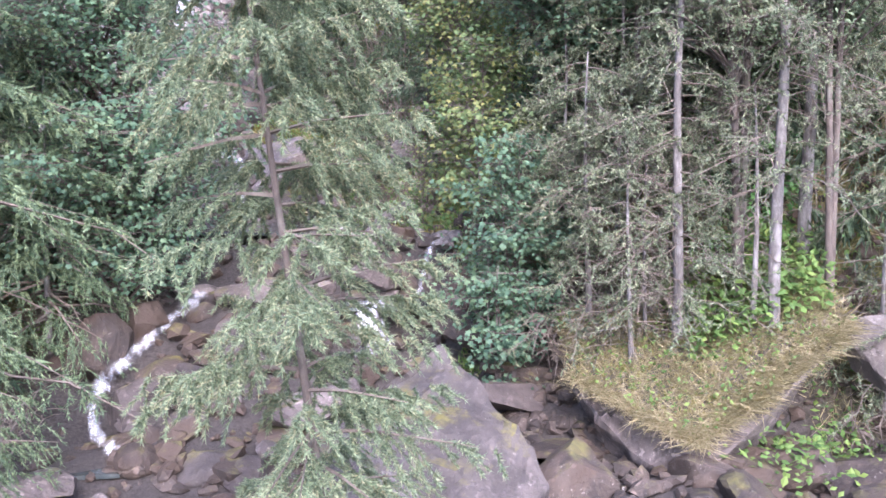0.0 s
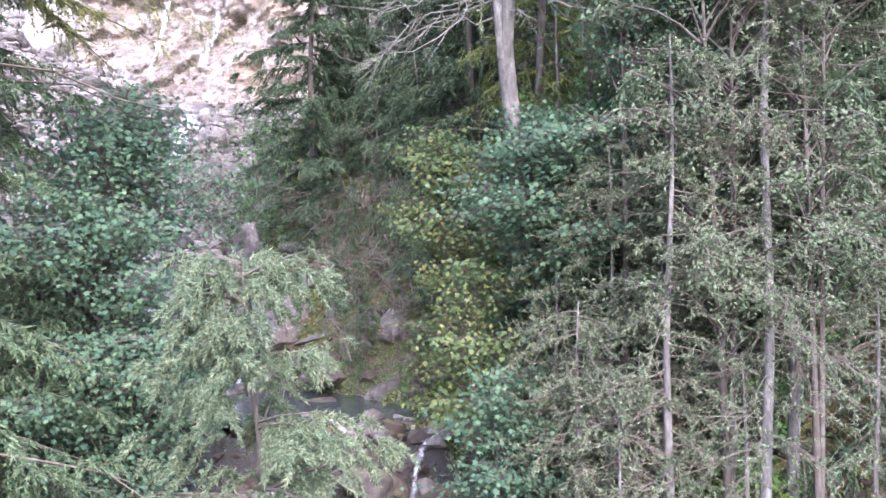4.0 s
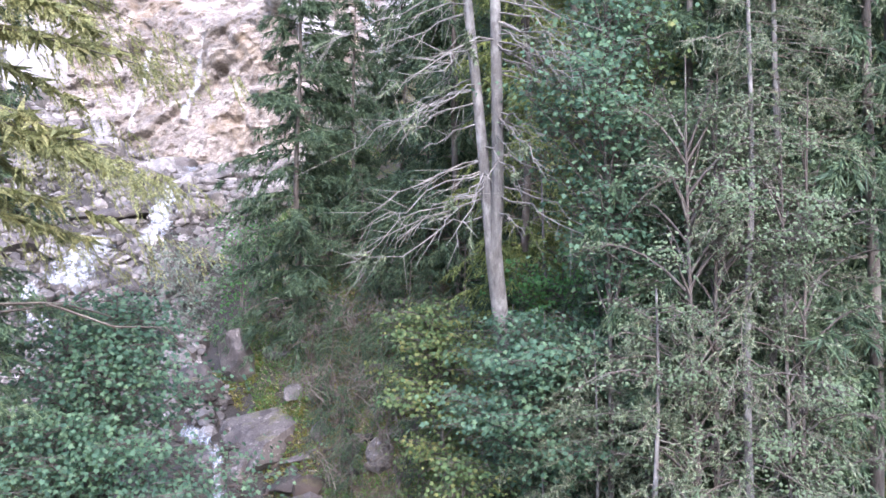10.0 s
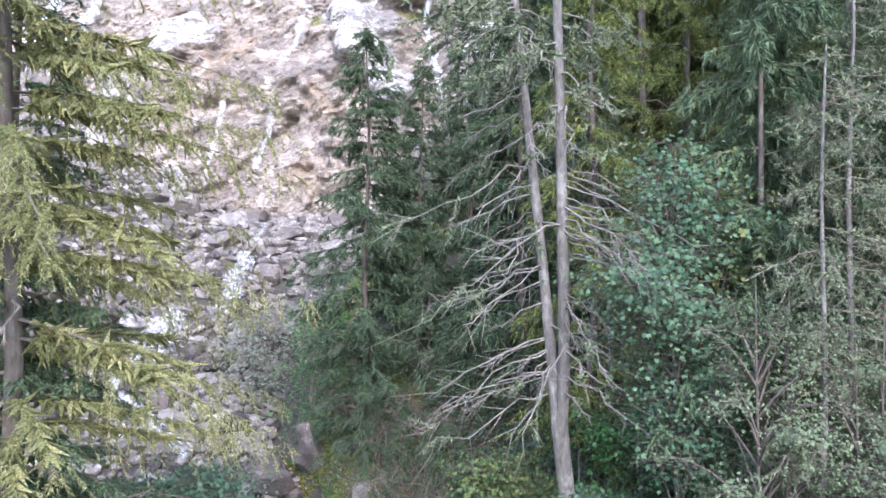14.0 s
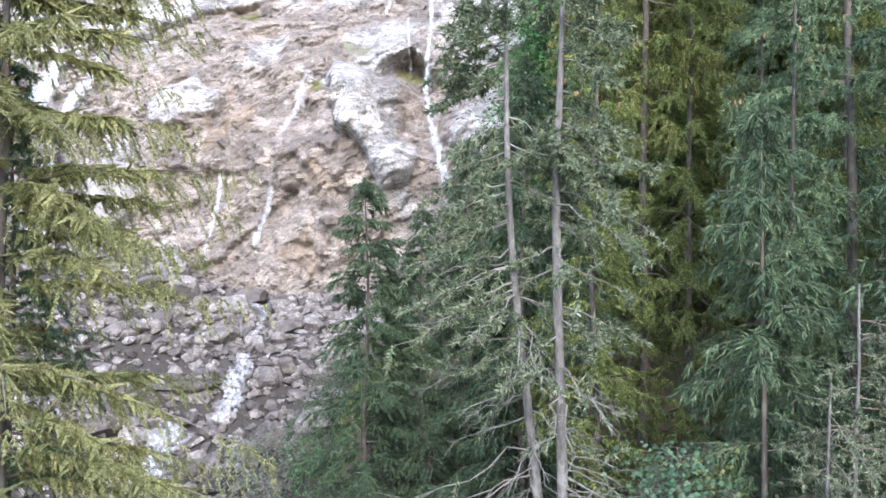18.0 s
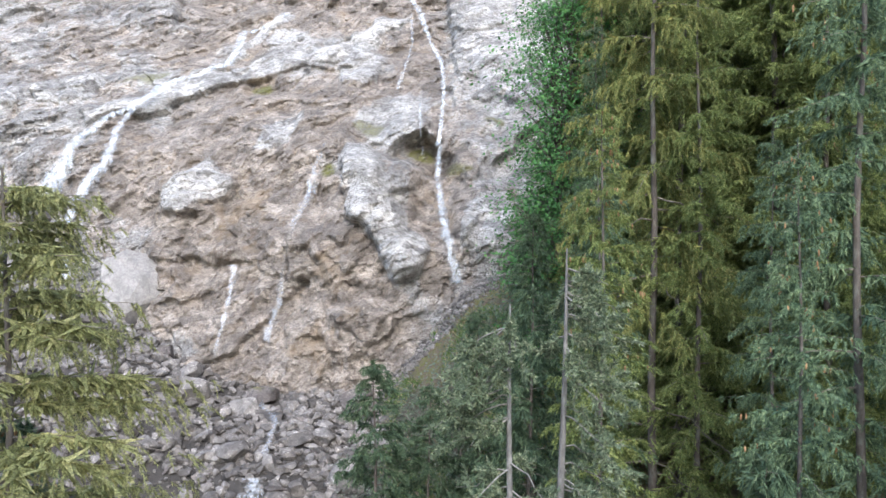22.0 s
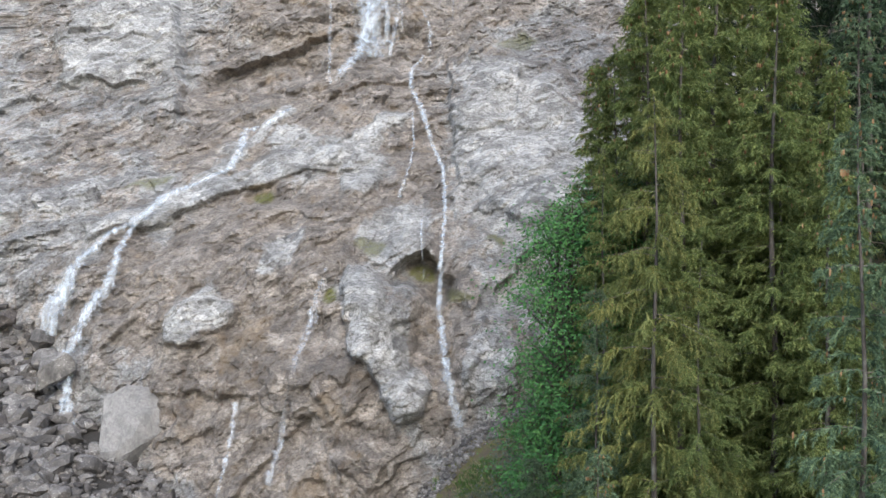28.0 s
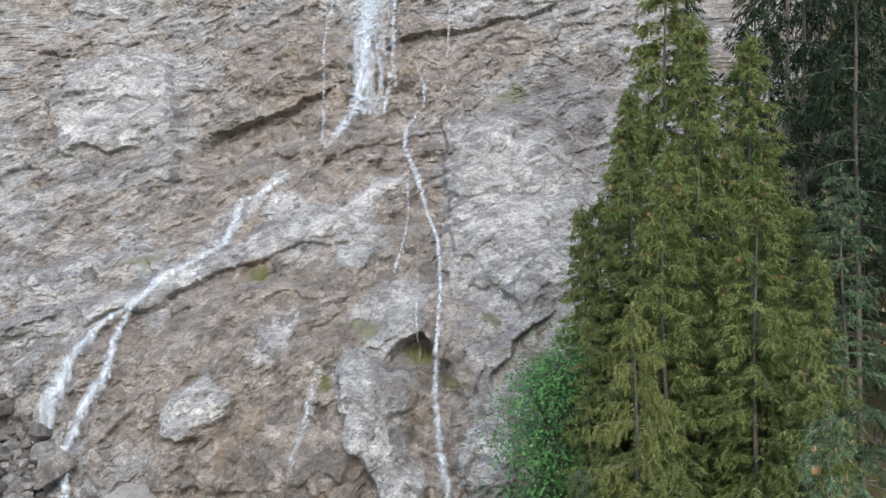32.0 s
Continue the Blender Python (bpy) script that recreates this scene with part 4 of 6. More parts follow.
sheet("waterfall", cliff_path([(-7.9, 58, 0.8), (-7.4, 49.8, 0.8), (-8.0, 43.5, 0.5)], 0.5), "fall_thin", "narrow strand of water inside the veil")
sheet("waterfall", cliff_path([(-5.4, 49.0, 0.3), (-4.4, 46.5, 0.5), (-4.5, 44.0, 0.4)]), "fall_thin", "short bright strand at the edge of the veil")
sheet("waterfall", cliff_path([(-2.2, 56.0, 0.4), (-2.2, 52.5, 0.4), (-2.4, 47.7, 0.3)]), "fall_thin", "faint strand of water on dark rock")
sheet("cascade", cliff_path([(-15.4, 37.2, 0.3), (-16.5, 36.1, 0.5), (-17.6, 35.5, 0.25), (-18.3, 35.2, 0.8), (-18.2, 33.3, 0.95), (-18.6, 31.5, 0.8), (-20.2, 30.4, 0.4), (-22.1, 29.2, 0.8), (-22.7, 28.1, 0.7), (-23.4, 27.4, 1.1)]), "veil", "white cascade running down a slanting ledge")
sheet("cascade", cliff_path([(-23.4, 27.4, 0.6), (-24.5, 26.8, 0.6), (-25.5, 25.4, 0.8), (-26.0, 23.9, 1.2), (-26.7, 22.0, 1.9), (-26.9, 20.2, 2.1)]), "veil", "broad white fall fanning out at its foot")
sheet("cascade", cliff_path([(-23.3, 27.5, 0.6), (-23.3, 25.7, 0.8), (-23.2, 23.7, 1.0), (-24.2, 21.4, 1.2), (-24.8, 19.3, 0.9)]), "veil", "white branch of the slanting cascade")
sheet("cascade", cliff_path([(-24.8, 19.5, 0.7), (-24.3, 17.6, 0.9), (-23.9, 15.9, 1.0), (-23.2, 14.2, 0.8)], 0.5), "veil", "white stream between boulders at the cliff foot")
sheet("waterfall", cliff_path([(-5.0, 43.7, 0.3), (-5.7, 41.9, 0.5), (-5.7, 39.6, 0.5), (-4.5, 37.2, 0.6), (-3.4, 33.7, 0.4), (-2.4, 31.5, 0.45), (-2.1, 28.0, 0.4), (-2.2, 25.2, 0.4), (-2.2, 22.2, 0.5), (-1.8, 19.9, 0.6), (-1.3, 18.0, 0.75), (-0.9, 16.0, 0.9)]), "veil", "long thin waterfall winding down beside the smooth slab")
sheet("waterfall", cliff_path([(-5.2, 36.9, 0.25), (-4.9, 34.0, 0.3), (-4.9, 32.0, 0.3), (-5.5, 29.4, 0.5)]), "fall_thin", "side strand of the thin waterfall")
sheet("waterfall", cliff_path([(-3.6, 27.8, 0.18), (-3.4, 25.4, 0.2), (-3.3, 23.6, 0.3)], 0.9), "fall_thin", "drips falling over the mossy hollow")
sheet("waterfall", cliff_path([(-9.4, 24.5, 0.2), (-9.7, 23.1, 0.7), (-9.9, 21.0, 0.9), (-10.2, 18.8, 0.6), (-10.6, 17.0, 0.5), (-10.8, 15.0, 0.6), (-11.2, 12.8, 0.8)]), "fall_thin", "thin veil of water over brown rock")
sheet("waterfall", cliff_path([(-13.7, 16.9, 0.8), (-13.6, 15.4, 0.5), (-13.7, 13.6, 0.4), (-13.9, 12.0, 0.3)]), "fall_thin", "short pale trickle on brown rock")


# ---- build: the stream ----
def on_ground(rows, lift=0.12):
    return [(x, y, gz(x, y) + lift + h, w) for x, y, h, w in rows]


sheet("cascade", on_ground([(-11.18, 43.86, 0.17, 0.69), (-10.69, 41.84, 0.26, 0.6), (-9.32, 39.84, 0.3, 0.69), (-9.19, 37.78, 0.26, 0.52), (-8.96, 35.76, 0.26, 0.61)]), "fall_thin", "white stream tumbling through rubble")
sheet("cascade", on_ground([(-8.81, 34.02, 0.66, 1.4), (-8.83, 33.14, 0.75, 1.58), (-8.92, 32.39, 0.48, 1.41), (-9.29, 31.56, 0.35, 1.06)]), "fall", "white step of the stream between stones")
sheet("cascade", on_ground([(-10.29, 30.56, 0.71, 1.59), (-10.58, 29.76, 0.84, 2.3), (-10.77, 29.08, 0.53, 2.57), (-11.15, 28.24, 0.36, 2.13)]), "fall", "broad white step of the stream")
sheet("cascade", on_ground([(-12.04, 28.39, 0.35, 1.06), (-11.62, 27.58, 0.36, 1.16), (-11.19, 26.68, 0.27, 0.8), (-10.3, 26.19, 0.27, 0.72), (-9.49, 25.47, 0.22, 0.81), (-7.97, 24, 0.18, 0.9)]), "fall", "white stream bending round a boulder")
sheet("cascade", [(-5.24, 21.21, 1.42, 0.73), (-4.5, 20.55, 1.3, 0.55), (-4.27, 20.22, 1.12, 0.46), (-4.14, 19.88, 0.71, 0.46), (-4.05, 19.63, 0.25, 0.55), (-3.87, 19.29, -0.07, 0.83)], "fall", "white fall beside a flat boulder")
pool("pool", [(-4.37, 16.31, -0.26), (-1.5, 15.66, -0.26), (0.9, 15.69, -0.26), (1.36, 17.09, -0.26), (0.57, 18.45, -0.26), (-1.14, 18.93, -0.26), (-3.22, 19.73, -0.26), (-5.28, 19.34, -0.26), (-6.63, 17.63, -0.26)], "still grey pool above a dam of stones")
sheet("cascade", [(0.29, 14.65, -0.4, 0.18), (0.17, 14.13, -0.58, 0.17), (0.11, 13.69, -0.81, 0.15), (0.06, 13.18, -1.09, 0.24)], "fall", "narrow white fall between boulders")
pool("pool", [(-1.42, 12.55, -1.15), (-0.03, 12.48, -1.15), (0.35, 13.01, -1.15), (-0.05, 13.44, -1.15), (-1.03, 13.43, -1.15)], "small clear pool between boulders")
sheet("cascade", [(-0.61, 12.65, -1.1, 0.78), (-0.6, 12.38, -1.15, 0.85), (-0.61, 12.13, -1.5, 0.86), (-0.59, 11.96, -1.74, 0.70)], "fall", "broad white fall over a ledge")
sheet("cascade", [(-5.28, 14.76, -0.53, 0.47), (-5.02, 14.25, -0.71, 0.33), (-4.75, 13.82, -1.14, 0.29)], "fall", "thin white fall in a dark cleft")
sheet("cascade", [(-3.38, 13.49, -1.05, 0.30), (-3.49, 12.97, -1.23, 0.36), (-3.76, 12.45, -1.43, 0.30), (-3.88, 11.93, -1.65, 0.36), (-4.15, 11.4, -1.89, 0.36), (-4.17, 11.06, -2.17, 0.30), (-3.99, 10.71, -2.45, 0.30), (-3.6, 10.37, -2.6, 0.37)], "fall", "white brook stepping down between wet boulders")
pool("pool", [(-6.66, 9.55, -2.67), (-3.42, 9.93, -2.67), (-3.29, 10.63, -2.67), (-4.4, 10.97, -2.67), (-6.56, 10.69, -2.67)], "dark pool under wet boulders")

# ---- build: boulders in the stream ----
ROCKS = [rock_mesh(100 + i, flat=0.5 + 0.1 * (i % 4), detail=4) for i in range(9)] + [rock_mesh(120 + i, flat=0.5 + 0.1 * (i % 4), detail=3, cuts=9) for i in range(9)]


def boulder(x, y, z, s, k, turn, mat, label, tip=(0, 0), stretch=(1, 1, 1), group="boulders in the stream", category="boulder", name="boulder"):
    me = ROCKS[k]
    if me.materials and me.materials[0] is not M[mat]:
        me = ROCKS[k].copy()
        me.materials.clear()
    b = part(name, me, M[mat])
    b.location, b.scale = (x, y, z), (s * stretch[0], s * stretch[1], s * stretch[2])
    b.rotation_euler = (radians(tip[0]), radians(tip[1]), radians(turn))
    return tagged(b, label, category, group)


GREY, BROWN, MOSSY, FLAT = "weathered grey boulder beside the stream", "wet brown boulder in the stream", "moss-topped grey boulder on the bank", "pale flat-topped boulder above the pool"
for row in (
        (-0.68, 13.69, -0.75, 0.69, 0, 20, "rock", GREY), (0.82, 12.13, -1.21, 0.82, 1, -25, "rock_brown", BROWN, (10, 20)), (0.56, 12.91, -0.93, 0.53, 3, 30, "rock_brown", BROWN),
        (-3.72, 11.41, -2.46, 0.6, 3, 10, "rock", GREY, (0, 0), (1, 1, 1.5)), (-3.43, 12.11, -1.91, 0.6, 4, 80, "rock_brown", BROWN), (-4.52, 12.1, -1.65, 0.73, 5, 30, "rock_brown", BROWN, (0, 0), (1, 1, 1.5)),
        (-4.1, 12.71, -1.47, 0.6, 6, 100, "rock_brown", BROWN, (0, 25), (1, 1, 1.4)), (-2.22, 12.12, -1.63, 0.66, 7, 60, "rock", GREY, (0, 0), (1.1, 1, 1.4)), (-3.47, 13.92, -1.11, 0.52, 8, 15, "rock", GREY),
        (-2.3, 13.59, -1.12, 0.77, 2, 0, "rock", GREY, (0, 5), (1.2, 1, 0.6)), (-1.44, 10.99, -2.17, 0.69, 1, 45, "rock", GREY, (0, -8), (1.3, 1, 0.7)), (-2.75, 11.25, -2.16, 0.54, 2, 10, "rock_brown", BROWN, (0, 10), (1.3, 1, 0.7)),
        (-2.48, 10.29, -2.72, 0.59, 5, 0, "rock_moss", MOSSY, (0, 0), (1.4, 1, 0.8)), (-4.08, 9.4, -2.59, 0.5, 6, 20, "rock", GREY, (0, 0), (1.3, 1, 0.7)), (1.3, 10.84, -2.05, 0.59, 6, 0, "rock", GREY, (0, 8), (1.2, 1, 0.8)),
        (1.23, 11.45, -1.75, 0.39, 4, 50, "rock_brown", BROWN), (1.64, 9.6, -2.35, 0.5, 8, 20, "rock_brown", BROWN, (0, 0), (1.3, 1, 0.7)), (1.66, 8.81, -2.43, 0.61, 3, 70, "rock_brown", BROWN),
        (4.8, 8.63, -2.37, 0.71, 0, 60, "rock_brown", BROWN, (0, 0), (1, 1, 1.2)), (5.48, 9.56, -1.23, 0.6, 7, 30, "rock_pale", "pale broken rock face under the trees", (0, 0), (0.8, 1, 1.3)), (5.28, 8.7, -1.95, 0.51, 2, 30, "rock_brown", BROWN),
        (-3.1, 21.7, 1.1, 1.75, 7, 30, "rock", FLAT, (0, -12), (1.1, 1, 0.75)), (-2.1, 21.1, 0.85, 0.9, 8, 0, "rock", GREY, (0, -20), (1.2, 1, 0.5)), (-2.4, 20.4, 0.4, 0.85, 1, 40, "rock", GREY, (0, -15), (1.2, 1, 0.5)),
        (-2.0, 19.6, 0.0, 1.0, 2, 90, "rock", GREY, (0, 10), (1.2, 1, 0.6)), (-0.28, 18.26, -0.16, 0.7, 3, 45, "rock_moss", MOSSY), (-1.8, 18.23, -0.34, 0.47, 4, 10, "rock", GREY), (0.37, 18.78, 0.19, 0.65, 6, 10, "rock_moss", MOSSY),
        (-4.35, 23.7, 2.7, 1.1, 1, 70, "rock", GREY, (0, 60), (1.5, 0.9, 0.9)), (-5.2, 22.8, 2.2, 1.0, 0, 15, "rock", GREY, (0, -20)), (-2.93, 23.61, 3.04, 0.73, 4, 15, "rock_moss", MOSSY), (-5.59, 23.55, 2.43, 0.63, 5, 55, "rock", GREY),
        (-11.05, 28.56, 4.51, 0.67, 0, 30, "rock", "blue-grey boulder in the white water", (0, 20)), (-9.83, 26.77, 3.6, 0.89, 7, 10, "rock", GREY, (0, -15), (1.2, 1, 0.9)), (-8.53, 29.09, 4.45, 0.8, 6, 40, "rock", GREY),
        (-11.12, 33.79, 7.14, 1.49, 8, 10, "rock", "long grey boulder lying across the rubble", (0, -8), (1.25, 0.9, 0.65)), (-13.35, 33.26, 6.92, 0.79, 2, 60, "rock", GREY), (-25.1, 48.8, 18.3, 1.4, 3, 0, "rock_pale", "round pale boulder at the cliff foot", (0, 0), (1, 1, 1.3)),
        (-7.99, 22.33, 1.96, 0.91, 4, 25, "rock", GREY), (-5.94, 19, 0.21, 0.74, 5, 0, "rock", GREY), (-5.23, 16.81, -0.28, 0.65, 7, 80, "rock", GREY, (0, 0), (1.2, 1, 0.6)), (-17.98, 38.84, 8.92, 1.12, 1, 30, "rock_pale", GREY)):
    boulder(*row)

rng0 = np.random.default_rng(5)
# dam of white stones below the pool
for i in range(34):
    x = -2.05 + 3.2 * rng0.random()
    y = 15.4 + 0.45 * rng0.normal() - 0.15 * x
    boulder(x, y, -0.42 + 0.16 * rng0.random(), rng0.uniform(0.13, 0.3), 9 + i % 9, rng0.uniform(0, 360), "rock_pale", "pale rounded stone in the dam below the pool", (rng0.uniform(-20, 20), 0), group="stones of the dam", category="stone", name="stone")

for i in range(95):
    y = rng0.uniform(9.2, 15.3)
    x = float(np.interp(y, AXIS_Y, AXIS_X)) - 1.2 + rng0.normal(0, 1.7)
    s = rng0.uniform(0.16, 0.42)
    boulder(x, y, gz(x, y) + 0.15 * s, s, 9 + i % 9, rng0.uniform(0, 360), ("rock", "rock_brown", "rock_brown")[i % 3], "brown-grey block lying in the brook bed", (rng0.uniform(-25, 25), rng0.uniform(-20, 20)), group="blocks in the brook", category="stone", name="rock")
for i in range(40):
    y = rng0.uniform(15.7, 24.5)
    x = float(np.interp(y, AXIS_Y, AXIS_X)) - 1.8 + rng0.normal(0, 1.8)
    s = rng0.uniform(0.2, 0.55)
    boulder(x, y, gz(x, y) + 0.15 * s, s, 9 + i % 9, rng0.uniform(0, 360), ("rock", "rock_pale", "rock")[i % 3], "grey block beside the pool", (rng0.uniform(-25, 25), rng0.uniform(-20, 20)), group="blocks beside the pool", category="stone", name="stone")

for i in range(14):
    x, y, s = rng0.uniform(2.6, 6.2), rng0.uniform(7.9, 9.3), rng0.uniform(0.25, 0.55)
    boulder(x, y, gz(x, y) + 0.1 * s, s, 9 + i % 9, rng0.uniform(0, 360), "rock_brown", "brown rock in the hollow under the boulder", (rng0.uniform(-25, 25), rng0.uniform(-20, 20)), group="rocks in the hollow", category="stone", name="rock")

for i in range(26):
    x, y, s = rng0.uniform(-2.6, 0.9), rng0.uniform(17.5, 23.3), rng0.uniform(0.25, 0.55)
    x += 0.12 * (20.3 - y)
    boulder(x, y, gz(x, y) + 0.05 * s, s, 9 + i % 9, rng0.uniform(0, 360), ("rock_moss", "rock_moss", "rock_brown")[i % 3], "mossy rock half sunk in the bank", (rng0.uniform(-25, 25), rng0.uniform(-20, 20)), group="rocks in the bank", category="stone", name="stone")

slab_rock("boulder", [(0.35, 9.83, -1.11), (0.89, 9.17, -1.59), (1.43, 8.26, -2.24), (0.7, 7.47, -2.68), (-0.61, 7.73, -2.35), (-1.02, 8.6, -1.83), (-0.29, 9.39, -1.4)][::-1], 0.9, (0.35, 0.3, -1), "rock_moss", "large pale lichen-spotted slab with a mossy tip", 7)
slab_rock("boulder", [(1.88, 10.02, -1.67), (2.38, 9.16, -2.24), (2.9, 8.58, -2.41), (3.62, 8.69, -1.77), (4.51, 9.01, -1.05), (4.82, 10.07, -0.68), (4.08, 10.97, -0.65), (2.7, 10.81, -1.14)][::-1], 0.75, (0, 0.5, -1), "rock", "big overhanging boulder topped with dry grass and moss", 8)


# the pale block that leans on the cliff foot
ROCKS.append(rock_mesh(778, flat=0.95, cuts=9, detail=4, rough=0.05))
boulder(-19.4, on_cliff(-19.4, 15.9) + 0.3, 15.6, 2.35, len(ROCKS) - 1, 40, "rock_block", "huge smooth pale grey block leaning on the cliff", (-20, 6), (1.3, 0.85, 1.7), group="", category="boulder")


# ---- build: rubble ----
def in_fan(x, y):
    d = x - np.interp(y, AXIS_Y, AXIS_X)
    return (d > -9 - 0.35 * (y - 26)) & (d < 0.8 + 7 * np.clip((y - 25) / 13, 0, 1))


def scatter_rocks(name, n, region, low, high, material, label, seed, sink=0.25, power=2.0):
    """Loose stones as one heap, every stone with faces of its own."""
    rng = np.random.default_rng(seed)
    x, y = region(rng, n)
    z = ground_height(x, y)
    s = low + (high - low) * rng.random(len(x)) ** power
    base = [rock_mesh(300 + i, 0.6, 8, 1, 0.12) for i in range(7)]
    arrays = []
    for b in base:
        v = np.empty(len(b.vertices) * 3, np.float32)
        b.vertices.foreach_get("co", v)
        f = np.array([p.vertices[:] for p in b.polygons])
        arrays.append((v.reshape(-1, 3), f))
        bpy.data.meshes.remove(b)
    soup = Soup()
    for i in range(len(x)):
        v, f = arrays[i % 7]
        r = np.array(Euler(rng.uniform(-0.5, 0.5, 2).tolist() + [rng.uniform(0, 6.28)]).to_matrix())
        soup.add(v * s[i] * rng.uniform(0.7, 1.25, 3) @ r.T + [x[i], y[i], z[i] + s[i] * (0.5 - sink)], f)
    return tagged(part(name, soup.mesh(name), M[material]), label, "rubble", kind="stuff")


def fan_region(rng, n):
    y = rng.uniform(21.5, 46.5, n)
    x = np.interp(y, AXIS_Y, AXIS_X) + rng.uniform(-16, 10.5, n)
    k = in_fan(x, y)
    return x[k], y[k]


def left_fan(rng, n):
    return rng.uniform(-42, -22, n), rng.uniform(41, 54, n)


def scree_region(rng, n):
    x = rng.uniform(-5.4, 3.4, n)
    return x, 44.9 + 0.37 * (x + 4.3) - 2.4 * rng.random(n) ** 1.3


def talus():
    """Boulders heaped against the foot of the cliff."""
    rng = np.random.default_rng(12)
    for i in range(150):
        x = rng.uniform(-40, -22.5)
        top = np.interp(x, (-40, -28, -25.6, -22.5), (24, 21, 17, 13.5))
        z = 12.5 + (top - 12.5) * rng.random() ** 0.8
        s = 0.3 + 0.95 * rng.random() ** 2.2
        y = on_cliff(x, z)
        boulder(x, y - 0.15 * s, z, s, 9 + i % 9, rng.uniform(0, 360), ("rock_pale", "rock", "rock_pale")[i % 3], "grey boulder heaped against the cliff foot", (rng.uniform(-25, 25), rng.uniform(-20, 20)), group="boulders of the talus", category="boulder")


def stream_region(rng, n):
    y = rng.uniform(7, 22, n)
    return np.interp(y, AXIS_Y, AXIS_X) + rng.normal(0, 1.7, n) - 0.7, y


scatter_rocks("rubble", 10000, fan_region, 0.11, 0.55, "rock_pale", "heap of angular grey rubble below the cliff", 1, power=2.1)
scatter_rocks("rubble", 1300, left_fan, 0.25, 1.2, "rock_pale", "grey rubble piled against the cliff foot", 2)
scatter_rocks("scree", 2400, scree_region, 0.06, 0.28, "rock_pale", "grey scree strip along the cliff foot", 6)
scatter_rocks("pebbles", 1500, lambda r, n: (r.uniform(-0.5, 6.5, n), r.uniform(7.4, 11.6, n)), 0.04, 0.24, "rock_brown", "loose brown stones under the overhanging boulder", 8)
talus()
scatter_rocks("pebbles", 1500, stream_region, 0.05, 0.26, "rock_brown", "loose stones along the stream bed", 3)
big = np.random.default_rng(9)
xs_, ys_ = fan_region(big, 240)
for i, (x, y) in enumerate(zip(xs_, ys_)):
    s = (0.28 + 0.75 * big.random() ** 2) * (0.7 + 0.012 * y)
    boulder(x, y, gz(x, y) + 0.2 * s, s, 9 + i % 9, big.uniform(0, 360), "rock_pale" if i % 4 else "rock", "angular grey block among the rubble", (big.uniform(-25, 25), big.uniform(-20, 20)), group="blocks in the rubble", category="stone", name="rock")

# ---- build: conifers ----
SPRUCE = [spruce_meshes(s, 12, 1.9, 0.03, 1.0, 0.15, step=0.34, trunk_r=0.07, shape=0.6, droop=0.4, target=44000, girth=0.17, core=6000, loose=0.45, tier=0.35) for s in (1, 2)]
TALL = [spruce_meshes(s, 22, 2.4, 0.04, 0.9, 0.1, step=0.5, trunk_r=0.095, shape=0.6, droop=0.5, target=90000, girth=0.22, core=9000, hang=0.85, loose=0.55, tier=0.35) for s in (11, 12, 13)]
SHADE = [spruce_meshes(s, 4.5, 1.2, 0.03, 1.0, 0.11, step=0.2, trunk_r=0.03, shape=0.6, droop=0.5, dead=6, target=7500) for s in (16, 17)]
DEEP = [spruce_meshes(s, 22, 2.7, 0.05, 0.6, 0.27, step=0.5, trunk_r=0.1, shape=0.55, droop=0.5, dead=5, target=7500, core=1500) for s in (14, 15)]
LARCH = [spruce_meshes(s, 22, 2.7, 0.42, 0.8, 0.16, droop=0.6, step=0.5, trunk_r=0.12, shape=0.6, target=44000, girth=0.17, loose=0.5, core=3000, hang=1.5) for s in (21, 22)]
FULL = [spruce_meshes(s, 22, 2.1, 0.1, 1.3, 0.14, step=0.42, trunk_r=0.09, shape=0.72, droop=0.45, target=80000, girth=0.19, core=12000, hang=1.1, loose=0.5, tier=0.4) for s in (18, 19)]
DARK, CONE, THIN = "tall dark green spruce on the forest slope", "green spruce with brown hanging cones", "spruce with bare grey lower branches"


def fir(x, y, top, kind, k, needles, label, turn, bark="bark_dark", wide=1.0, group="spruces on the slope"):
    z = gz(x, y) - 0.1
    h = top - z
    ms, base = {"s": (SPRUCE, 12), "t": (TALL, 22), "c": (FULL, 22), "l": (LARCH, 22), "d": (DEEP, 22), "y": (SHADE, 4.5)}[kind]
    t = conifer("larch" if kind == "l" else "spruce", ms[k % len(ms)], x, y, z, turn, h / base, needles, label, bark, group)
    t.scale = (h / base * wide * 1.2, h / base * wide * 1.2, h / base)
    return t


